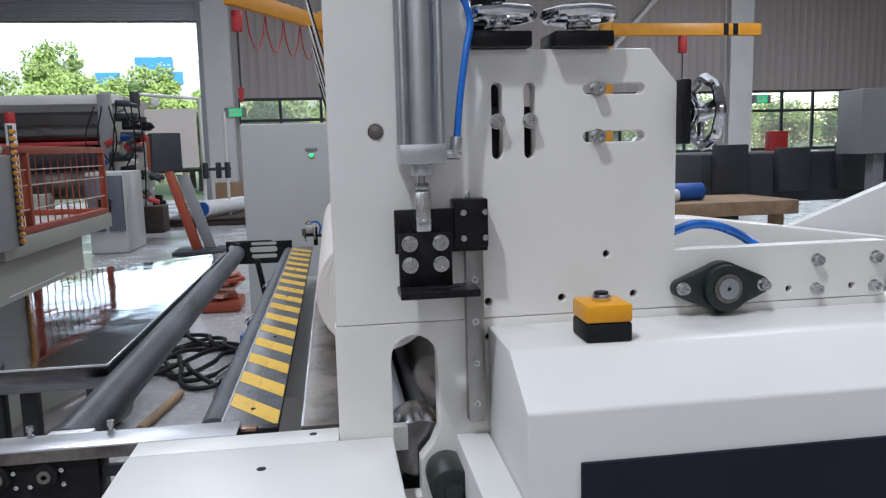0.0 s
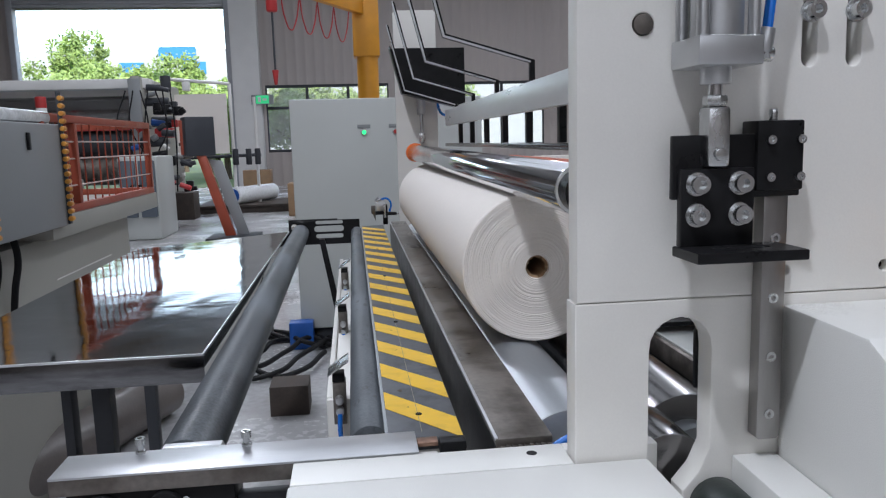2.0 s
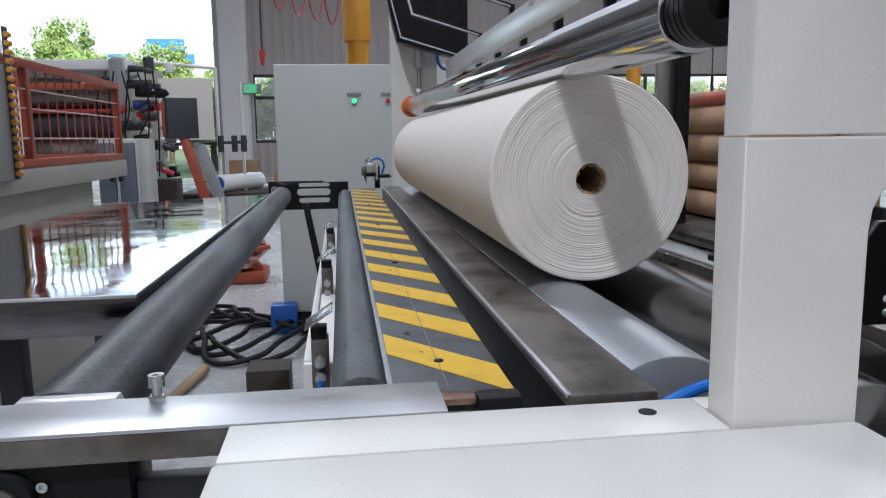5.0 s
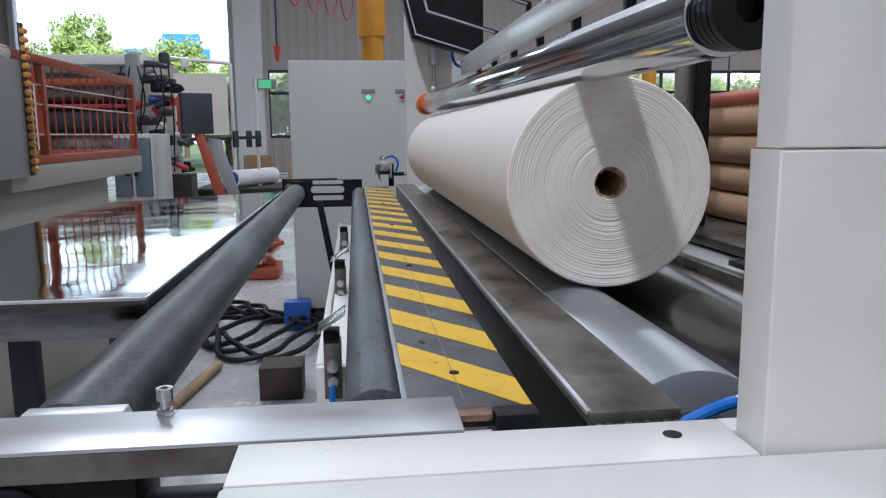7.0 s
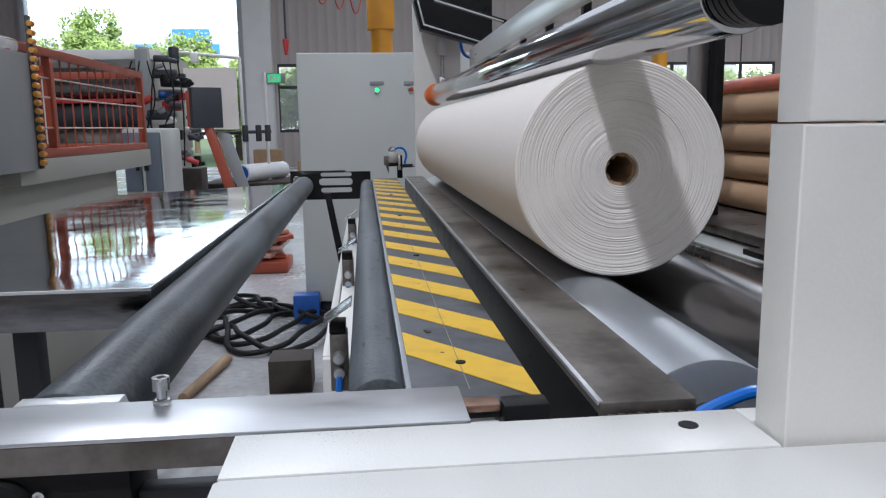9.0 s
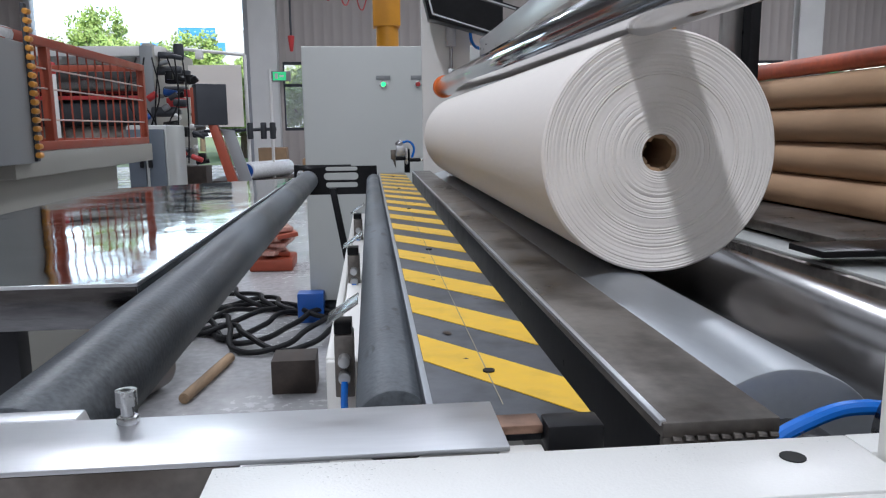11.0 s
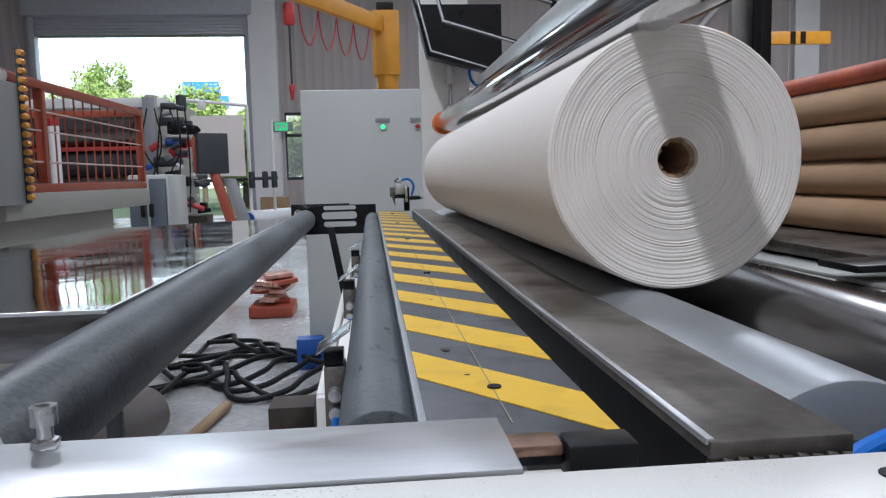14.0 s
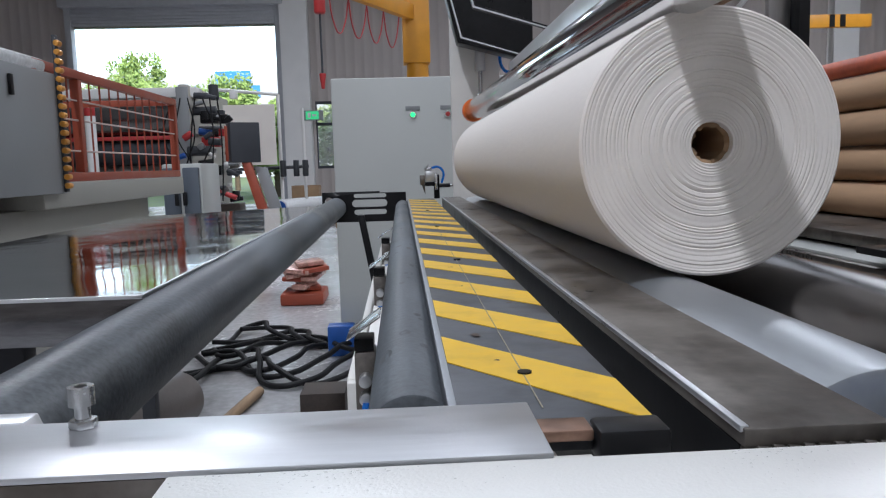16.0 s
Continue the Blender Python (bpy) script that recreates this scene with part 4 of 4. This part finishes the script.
for x, y0, y1 in ((-1.44, 4.0, 5.52), (-2.25, 4.0, 5.52)):
    for z in (1.088, 1.452):
        part("rail", box(x - 0.016, x + 0.016, y0, y1, z - 0.016, z + 0.016, 0.003), ORANGE, cg)
    for y in (y0 + 0.016, y1 - 0.016, 4.35):
        part("post", box(x - 0.016, x + 0.016, y - 0.016, y + 0.016, 1.105, 1.436, 0.003), ORANGE, cg)
    for k in range(15):
        y = y0 + 0.08 + k * (y1 - y0 - 0.16) / 14
        part("bar", cyl((x, y, 1.09), (x, y, 1.446), 0.0036, 8), ORANGE, cg)
    for z in (1.18, 1.29, 1.36):
        part("cross_wire", cyl((x + 0.006, y0, z), (x + 0.006, y1, z), 0.0034, 8), PALEWIRE, cg)
for z in (1.088, 1.452):
    part("end_rail", box(-2.25, -1.44, 5.50, 5.53, z - 0.016, z + 0.016, 0.003), ORANGE, cg)

# unwinding machine further back
um = thing("unwind_machine", "large paper unwinding machine with dark rollers", "machine")
part("roller_unit", box(-4.6, -2.95, 8.6, 9.1, 0.41, 0.95, 0.02), CREAM, um)
part("door", box(-2.355, -2.215, 8.2, 8.24, 0.62, 1.13, 0.01), DOORBLUE, um)
part("door", box(-2.185, -2.045, 8.2, 8.24, 0.62, 1.13, 0.01), DOORBLUE, um)
for x in (-2.235, -2.165):
    part("door_handle", box(x - 0.015, x + 0.015, 8.15, 8.2, 0.80, 0.92, 0.008), BLACK, um)
part("door_body", box(-2.372, -2.03, 8.245, 8.9, 0.41, 1.165, 0.02), CABWHITE, um)
part("side_plate", box(-2.52, -2.42, 9.4, 11.2, 0.41, 1.98, 0.02), CREAM, um)
part("mount_strip", box(-2.53, -2.41, 9.36, 9.395, 0.45, 1.95, 0.005), GREYPAINT, um)
for z, r, m in ((1.62, 0.17, DARKSTEEL), (1.30, 0.14, DARKGREY), (1.02, 0.16, STEEL)):
    part("roller", cyl((-6.2, 9.6, z), (-2.5, 9.6, z), r, 40), m, um)
part("red_bar", box(-6.2, -2.5, 9.45, 9.5, 1.43, 1.47, 0.005), RED, um)
part("top_beam", box(-6.2, -2.35, 9.5, 9.7, 1.86, 1.96, 0.01), COLUMN, um)
part("web", profile_x([(9.8, 1.95), (10.9, 1.88), (10.9, 1.86), (9.8, 1.93)], -6.0, -2.6, 0), PAPER, um, "white paper web")
part("web_drop", box(-2.35, -1.75, 10.6, 10.62, 1.15, 1.86, 0), PAPER, um, "hanging white paper web")
part("motor", cyl((-2.23, 9.7, 1.84), (-2.23, 9.7, 2.0), 0.052, 20, 0.01), DARKGREY, um)
for z, r in ((1.72, 0.045), (1.52, 0.055), (1.30, 0.05), (1.08, 0.058), (0.88, 0.055)):
    part("gear_motor", cyl((-2.42, 9.5 + 0.3 * math.sin(z * 9), z), (-2.18, 9.5 + 0.3 * math.sin(z * 9), z), r, 18, 0.01), DARKGREY, um)
for z in (1.58, 1.34, 1.05):
    part("valve_block", box(-2.3, -2.12, 9.35, 9.5, z, z + 0.1, 0.01), BLACK if z != 1.34 else RED, um)
part("guide_frame", cyl((-1.75, 10.9, 0.41), (-1.75, 10.9, 2.0), 0.022, 12), COLUMN, um)
part("guide_frame", cyl((-1.75, 10.9, 2.0), (-2.5, 10.6, 2.05), 0.02, 12), COLUMN, um)
part("guide_frame", cyl((-1.5, 11.2, 0.41), (-1.5, 11.2, 1.85), 0.02, 12), COLUMN, um)
part("cross_tube", cyl((-2.4, 10.9, 1.1), (-1.42, 10.96, 1.12), 0.02, 12), DARKGREY, um)
for x in (-1.72, -1.56, -1.45):
    part("knob", cyl((x, 10.85, 1.0), (x, 10.85, 1.2), 0.036, 14, 0.01), DARKGREY, um)
part("warning_lamp", cyl((-3.25, 9.0, 1.65), (-3.25, 9.0, 1.76), 0.05, 16, 0.01), RED, um)
part("lamp_post", cyl((-3.25, 9.0, 0.95), (-3.25, 9.0, 1.65), 0.05, 14), COLUMN, um)

ru = random.Random(5)
for k in range(52):
    x, y, z, q = ru.uniform(-2.48, -1.95), ru.uniform(9.0, 9.6), ru.uniform(0.75, 1.85), ru.uniform(0.012, 0.036)
    m = (DARKGREY, BLACK, STEEL, DARKGREY, GREYPAINT, BLACK, RED, BLUE, COLUMN, DARKGREY)[k % 10]
    if k % 3:
        part("valve", cyl((x, y, z), (x + ru.uniform(0.05, 0.14), y, z + ru.uniform(-0.06, 0.06)), q, 12, 0.004), m, um)
    else:
        part("terminal_box", box(x, x + 2 * q, y, y + 0.08, z, z + 2.6 * q, 0.006), m, um)
for k in range(7):
    x = -2.45 + 0.07 * k
    part("air_line", sweep([(x, 8.98, 1.8), (x + ru.uniform(-0.1, 0.1), 8.95, 1.45), (x + ru.uniform(-0.1, 0.1), 8.97, 1.1), (x, 8.98, 0.8)], 0.007), CABLE, um)
um.scale = (1.6, 1.6, 1.6)
um.location = (-0.28 * -0.6, 1.54 * -0.6, 1.09 * -0.6)

ms = thing("operator_stand", "black operator panel on a slanted orange stand", "control stand")
part("panel_box", turn(box(-0.20, 0.20, -0.13, 0.13, -0.27, 0.27, 0.012), pose(-2.42, 12.0, 1.47, 0, 0, 25)), DARKGREY, ms)
part("bracket_plate", box(-2.66, -2.60, 11.95, 12.05, 1.22, 1.70, 0.01), ORANGE, ms)
part("stand_post", profile_y([(-2.44, 1.20), (-2.32, 1.20), (-1.98, 0.06), (-2.12, 0.06)], 11.9, 12.0, 0.004), ORANGE, ms)
part("stand_back", profile_y([(-2.30, 1.15), (-2.12, 1.12), (-1.80, 0.06), (-1.96, 0.06)], 12.02, 12.06, 0.004), GREYPAINT, ms)
part("foot", box(-2.35, -1.65, 11.6, 12.3, 0.0, 0.06, 0.01), DARKGREY, ms)
tagged(part("wooden_crate", box(-3.85, -3.2, 15.2, 15.7, 0.0, 0.50, 0.01), DARKWOOD), "dark brown crate on the floor", "crate")

# paper roll wrapped in film on a pallet
pr = thing("wrapped_roll", "film-wrapped paper roll lying on a dark pallet", "paper roll")
part("roll", cyl((-2.66, 16.3, 0.34), (-2.02, 17.6, 0.34), 0.17, 32, 0.02), FILMPLASTIC, pr)
part("core_end", cyl((-2.665, 16.29, 0.34), (-2.65, 16.32, 0.34), 0.14, 24), BLUE, pr)
pal = thing("pallet", "dark wooden pallet under the wrapped roll", "pallet")
part("deck", box(-3.4, -0.8, 16.2, 17.8, 0.12, 0.16, 0.005), DARKWOOD, pal)
for y in (16.3, 17.0, 17.7):
    part("runner", box(-3.4, -0.8, y - 0.05, y + 0.05, 0.0, 0.119, 0.005), DARKWOOD, pal)
for x, y, z, sx, label in ((-3.1, 24.0, 0, 0.4, "brown cardboard box by the column"), (-0.95, 15.5, 0, 0.55, "brown carton under the trolley")):
    tagged(part("carton", box(x - sx, x + sx, y - 0.3, y + 0.3, 0, 0.6, 0.01), CARD), label, "box")
tr = thing("wire_trolley", "dark wire-frame trolley behind the cabinet", "trolley")
for x in (-1.25, -0.72):
    for y in (14.0, 14.5):
        part("upright", cyl((x, y, 0.05), (x, y, 1.62), 0.016, 8), DARKGREY, tr)
for z in (0.3, 0.95, 1.3, 1.6):
    part("shelf_rail", box(-1.26, -0.71, 13.985, 14.01, z - 0.014, z + 0.014, 0.003), DARKGREY, tr)
tagged(part("sack_heap", box(-0.9, -0.45, 12.2, 12.8, 0, 0.95, 0.12, 4), DARKWOOD), "dark heaped sacks behind the cabinet", "sacks")

# exit signs
for x, z in ((-3.0, 2.745), (15.0, 2.88)):
    es = thing("exit_sign", "lit green exit sign hung on a column", "sign", group="exit signs")
    part("case", box(x - 0.34, x + 0.34, 25.466, 25.549, z - 0.15, z + 0.15, 0.01), GREYPAINT, es)
    part("panel", box(x - 0.20, x + 0.20, 25.458, 25.465, z - 0.125, z + 0.125, 0), EXITGLOW, es)
    part("arrow_bar", box(x + 0.0, x + 0.13, 25.452, 25.4575, z - 0.03, z + 0.03, 0), COLUMN, es)
    part("symbol_bar", box(x - 0.14, x - 0.05, 25.452, 25.4575, z - 0.08, z + 0.08, 0), COLUMN, es)
tagged(part("fire_cabinet", box(15.3, 16.0, 25.4, 25.7, 0.0, 1.75, 0.01), RED), "red fire cabinet by the column", "cabinet")

# jib crane
jc = thing("jib_crane", "yellow pillar jib crane with a red hoist", "crane")
part("pillar", cyl((0.05, 14.1, 0.0), (0.05, 14.1, 3.6), 0.18, 28), CRANE, jc)
part("head", box(-0.18, 0.26, 13.9, 14.3, 2.75, 3.78, 0.02), CRANE, jc)
part("cap", box(-0.10, 0.18, 14.0, 14.2, 3.78, 3.92, 0.01), BLACK, jc)
part("jib", turn(box(-3.0, 0.0, -0.06, 0.06, -0.12, 0.12, 0.01), pose(0.05, 14.1, 3.55, 0, 0, 62)), CRANE, jc)
jm = pose(0.05, 14.1, 3.55, 0, 0, 62)
hh_ = jm @ Vector((-2.8, 0, -0.12))
part("hoist", cyl(hh_ + Vector((0, 0, -0.05)), hh_ + Vector((0, 0, -0.34)), 0.075, 20, 0.03), RED, jc)
part("chain", cyl(hh_ + Vector((0, 0, -0.335)), hh_ + Vector((0, 0, -1.1)), 0.014, 8), DARKGREY, jc)
part("hook_block", cyl(hh_ + Vector((0, 0, -1.1)), hh_ + Vector((0, 0, -1.3)), 0.045, 14, 0.01, 0.02), RED, jc)
for k in range(4):
    s = -0.5 - 0.5 * k
    part("festoon_cable", sweep([jm @ Vector((s, 0.05, -0.12)), jm @ Vector((s - 0.12, 0.06, -0.5)), jm @ Vector((s - 0.25, 0.06, -0.62)), jm @ Vector((s - 0.38, 0.06, -0.5)), jm @ Vector((s - 0.5, 0.05, -0.12))], 0.010), RED, jc)
jr = thing("jib_crane", "yellow wall jib crane with striped tip and red hoist", "crane")
part("jib", box(8.0, 12.8, 22.0, 22.15, 4.55, 4.90, 0.01), CRANE, jr)
part("stripe", box(11.6, 11.75, 21.985, 22.165, 4.56, 4.89, 0), BLACK, jr)
part("stripe", box(11.9, 12.05, 21.985, 22.165, 4.56, 4.89, 0), BLACK, jr)
part("pillar", cyl((8.0, 22.1, 0), (8.0, 22.1, 5.0), 0.2, 24), CRANE, jr)
part("hoist", cyl((10.35, 22.07, 4.05), (10.35, 22.07, 4.55), 0.13, 18, 0.03), RED, jr)
part("chain", cyl((10.35, 22.07, 2.9), (10.35, 22.07, 4.06), 0.02, 8), DARKGREY, jr)

# ---------------------------------------------------------------- right side
arm = thing("unwind_stand", "white painted machine arm behind the side frame", "machine frame")
part("arm_bar", profile_y([(0.50, 1.236), (0.80, 1.225), (1.5, 1.13), (1.5, 1.03), (0.50, 1.12)], 2.35, 2.45, 0.006), WHITE, arm)
part("slope_sheet", profile_y([(1.05, 1.15), (1.9, 1.46), (1.9, 1.0), (1.05, 1.0)], 2.50, 2.53, 0.002), TEXWHITE, arm)
tagged(part("arm_hose", sweep([(0.44, 1.752, 1.27), (0.49, 1.765, 1.278), (0.55, 1.765, 1.262), (0.60, 1.752, 1.225)], 0.007), HOSE), "blue air hose behind the frame", "hose")
for k, (z, m, lab) in enumerate(((1.022, KRAFT, "brown kraft core roll"), (1.078, KRAFT, "brown kraft core roll"), (1.134, KRAFT, "brown kraft core roll"), (1.190, KRAFT, "brown kraft core roll"), (1.2330, REDWRAP, "red printed film roll on top of the stack"))):
    rl = thing("core_tube", lab, "core tube", group="stacked core tubes" if k < 4 else "")
    x = 0.46 + 0.004 * (k % 2)
    q = 0.0279 if k < 4 else 0.0148
    part("tube", ring((x, 2.42, z), (x, 4.5, z), q, q * 0.8, 36), m, rl)
rk = thing("core_magazine", "dark steel core magazine holding the tubes", "rack")
part("lower_tray", box(0.30, 0.60, 2.35, 4.6, 0.976, 0.9935, 0.004), STEEL, rk)
part("back_plate", box(0.51, 0.522, 2.35, 4.6, 0.994, 1.05, 0.003), BLACK, rk)
part("front_bar", box(0.342, 0.360, 2.68, 2.72, 0.995, 1.75, 0.002), BLACK, rk)
part("front_face", box(0.306, 0.3415, 2.705, 2.718, 0.995, 1.75, 0.001), RAILSTEEL, rk, "bright steel face")
part("support_post", box(0.44, 0.55, 4.55, 4.60, 0.0, 0.977, 0.004), BLACK, rk)
tagged(part("delivery_sheet", turn(box(0, 0.55, 0, 2.6, -0.002, 0.002, 0.0005), pose(0.245, 2.05, 0.972, 0, 2, 0)), CABWHITE), "pale delivery sheet behind the drums", "sheet")
tagged(part("guide_bar", box(0.225, 0.75, 2.26, 2.33, 0.985, 0.993, 0.001), BLACK), "dark flat guide bar beyond the log", "bar")
gk = thing("shaft_bearing", "dark green bearing cap below the arched opening", "bearing")
part("cap", cyl((0.080, 1.650, 0.940), (0.080, 1.7215, 0.940), 0.030, 28, 0.004), BEARGREEN, gk)
part("cap_nut", cyl((0.080, 1.640, 0.940), (0.080, 1.652, 0.940), 0.014, 6, 0.001), BEARGREEN, gk)
hb = thing("drive_pulley", "dark steel pulley seen through the arched opening", "pulley")
part("pulley", cyl((0.05, 1.765, 0.955), (0.05, 1.86, 0.955), 0.045, 32, 0.003), DARKSTEEL, hb)
wb = thing("work_bench", "wooden bench loaded with machine parts", "bench")
part("bench_top", box(2.3, 3.5, 6.0, 6.8, 0.84, 0.95, 0.01), WOOD, wb)
for x in (2.4, 3.4):
    part("leg", box(x - 0.04, x + 0.04, 6.1, 6.2, 0, 0.839, 0.005), WOOD, wb)
tagged(part("motor", cyl((2.6, 6.3, 1.02), (2.85, 6.3, 1.02), 0.07, 20, 0.01), BLUE), "blue electric motor on the bench", "motor")
tagged(part("white_roller", cyl((2.3, 6.2, 1.0), (2.6, 6.2, 1.0), 0.05, 20, 0.01), COLUMN), "white roller on the bench", "roller")
gm = thing("dark_machine_base", "dark machine frame parts in the hall", "machine")
part("bed", box(3.2, 6.5, 7.0, 8.0, 0.85, 1.30, 0.02), DARKGREY, gm)
part("leg", box(3.4, 3.7, 7.2, 7.8, 0, 0.85, 0.02), DARKGREY, gm)
part("leg", box(5.9, 6.2, 7.2, 7.8, 0, 0.85, 0.02), DARKGREY, gm)
for k in range(5):
    part("bracket", box(3.3 + 0.6 * k, 3.6 + 0.6 * k, 6.9, 7.0, 0.95, 1.38 - 0.04 * (k % 2), 0.01), DARKGREY, gm)
gcab = thing("grey_switch_box", "grey wall switch box on a post", "switch box")
part("box", box(4.15, 4.7, 6.2, 6.5, 1.28, 1.80, 0.01), GREYPAINT, gcab)
part("post", box(4.35, 4.45, 6.3, 6.4, 0, 1.28, 0.01), GREYPAINT, gcab)
fw = thing("handwheel", "chromed handwheel on the edge of the side frame", "handwheel", group="handwheels on the side frame")
part("bearing_block", box(0.43, 0.4445, 1.705, 1.775, 1.40, 1.492, 0.003), BLACK, fw)
part("spindle", cyl((0.4415, 1.735, 1.446), (0.4965, 1.735, 1.446), 0.009, 16), CHROME, fw)
part("hub", cyl((0.4545, 1.735, 1.446), (0.4845, 1.735, 1.446), 0.019, 24, 0.002, 0.013), CHROME, fw)
part("rim", hand_rim(pose(0.4785, 1.735, 1.446, 0, 90, 0)), CHROME, fw)
for s3 in range(3):
    a = s3 * 2.094 + 0.7
    part("spoke", cyl((0.4745, 1.735 + 0.012 * math.cos(a), 1.446 + 0.012 * math.sin(a)), (0.4785, 1.735 + 0.047 * math.cos(a), 1.446 + 0.047 * math.sin(a)), 0.0055, 10), CHROME, fw)
# dark sheets added to hide the bright floor and darken the machine's inside
pan = thing("bed_darkener", "added dark sheets shading the space under the drums, with a cross bar", "pan")
part("dark_sheet", box(-0.06, 0.75, 1.76, 4.80, 0.74, 0.75, 0.002), DARKGREY, pan)
ib = thing("slide_plate", "black slotted slide plate behind the arched opening", "bracket")
part("slotted_plate", plate([(0.140, 1.002), (0.140, 1.075), (0.150, 1.089), (0.30, 1.089), (0.30, 1.002)], [slot(0.185, 1.012, 0.055, 0.007), slot(0.185, 1.024, 0.055, 0.007), slot(0.20, 1.062, 0.045, 0.02)], 1.895, 1.905), BLACK, ib)
part("carrier", box(0.25, 0.29, 1.75, 1.894, 1.02, 1.08, 0.003), BLACK, ib)
part("dark_wall", box(0.30, 0.312, 1.80, 4.80, 0.7505, 0.96, 0.002), DARKGREY, pan)
part("cross_bar", box(0.235, 0.262, 1.80, 4.80, 0.935, 0.97, 0.002), STEEL, pan)

# ---------------------------------------------------------------- floor clutter
rngc = random.Random(11)
for k in range(10):
    y = 5.42 + 0.10 * k
    pts = [(-1.45 + rngc.uniform(-0.1, 0.15), y + rngc.uniform(-0.25, 0.25), 0.019 + 0.018 * (k % 3))]
    for j in range(1, 7):
        pts.append((-1.42 + 0.16 * j + rngc.uniform(-0.05, 0.05), y + 0.26 * math.sin(j * 1.1 + k * 0.8) + rngc.uniform(-0.08, 0.08), 0.019 + 0.018 * ((k + j) % 4)))
    tagged(part("cable", sweep(pts, 0.0155), CABLE), "thick black power cable lying on the floor", "cable", group="cables on the floor")
tagged(part("wood_block", box(-0.735, -0.545, 4.62, 4.80, 0.0, 0.15, 0.004), DARKWOOD), "dark weathered wood block on the floor", "block")
tagged(part("wooden_stick", cyl((-1.09, 4.55, 0.026), (-1.0, 5.12, 0.026), 0.024, 16, 0.004), WOOD), "round wooden stick on the floor", "stick")
tagged(part("core_piece", cyl((-1.62, 3.75, 0.115), (-1.27, 4.78, 0.115), 0.113, 40, 0.004), GREYWRAP), "brown paper-wrapped roll lying on the floor", "paper roll")
pc = thing("plastic_crate", "orange plastic crate with film-wrapped parts", "crate")
part("crate", box(-1.28, -0.93, 7.5, 7.9, 0.0, 0.10, 0.02), ORANGE, pc)
rp = random.Random(17)
for k in range(9):
    px_, pz_ = rp.uniform(-1.27, -1.06), 0.105 + 0.024 * k
    part("film_bar", turn(box(-0.02, rp.uniform(0.08, 0.2), -0.16, 0.16, -0.018, 0.018, 0.006), pose(px_, 7.7 + rp.uniform(-0.05, 0.05), pz_ + 0.02, rp.uniform(-6, 6), rp.uniform(-8, 8), rp.uniform(-25, 25))), PINKFILM if k % 3 else ORANGE, pc, "pinkish film-wrapped bar")


# ---------------------------------------------------------------- outside
def tree(x, y, h, spread, seed):
    rg = random.Random(seed)
    t = thing("tree", "leafy green tree beyond the loading door", "tree", group="trees outside")
    t.location = (x, y, 0)
    b = cyl((0, 0, -0.1), (0, 0, h * 0.55), 0.16, 10, 0, 0.08)
    for k in range(6):
        a = rg.uniform(0, 6.28)
        cyl((0, 0, h * (0.3 + 0.05 * k)), (spread * 0.6 * math.cos(a), spread * 0.6 * math.sin(a), h * (0.55 + 0.06 * k)), 0.06, 7, 0, 0.02, b)
    part("trunk", b, BARK, t)
    verts, faces = [], []
    for k in range(44):
        a, q, zz = rg.uniform(0, 6.28), spread * math.sqrt(rg.random()) * 0.8, rg.uniform(0.38, 0.98)
        q *= 1.15 - 0.75 * abs(zz - 0.6)
        c = Vector((q * math.cos(a), q * math.sin(a), h * zz))
        s = spread * rg.uniform(0.20, 0.38)
        for j in range(170):
            d = Vector((rg.gauss(0, 1), rg.gauss(0, 1), rg.gauss(0, 0.8))).normalized() * s * rg.uniform(0.5, 1.1)
            u = Vector((rg.gauss(0, 1), rg.gauss(0, 1), rg.gauss(0, 1))).normalized() * rg.uniform(0.07, 0.15)
            v = u.orthogonal().normalized() * u.length * 0.5
            n0 = len(verts)
            verts += [c + d - u, c + d + v, c + d + u, c + d - v]
            faces.append((n0, n0 + 1, n0 + 2, n0 + 3))
    me = bpy.data.meshes.new("crown")
    me.from_pydata(verts, [], faces)
    part("crown", me, LEAF, t)


for k, (x, y, h, s) in enumerate(((-15.0, 46, 7.7, 1.9), (-12.6, 45, 5.6, 2.1), (-10.9, 46, 5.5, 1.9), (-9.4, 44, 6.1, 1.6), (-18.4, 45, 5.9, 2.3), (-14.6, 42, 5.3, 2.0), (-7.9, 43, 5.2, 1.8), (-6.3, 36, 3.6, 1.6), (-5.4, 33, 3.2, 1.3), (-2.6, 36, 3.9, 2.0), (0.4, 38, 3.6, 2.0), (4.0, 37, 3.8, 2.0), (13.5, 38, 4.0, 2.0), (17.2, 39, 3.5, 2.2), (21, 39, 3.9, 2.2), (25, 40, 3.4, 2.2), (29, 39, 3.8, 2.4))):
    tree(x, y, h, s, 20 + k)
fbld = thing("far_building", "long pale factory building with blue panels", "building")
part("wall", box(-75, 60, 120, 140, 0, 15.9, 0), FARWALL, fbld)
for k in range(14):
    part("window", box(-70 + 9 * k, -66.5 + 9 * k, 119.8, 119.98, 12.2, 14.0, 0), FARBLUE if k in (4, 5) else CREAM, fbld)
part("blue_band", box(-28.2, -22.8, 119.6, 119.79, 14.3, 16.2, 0), FARBLUE, fbld)
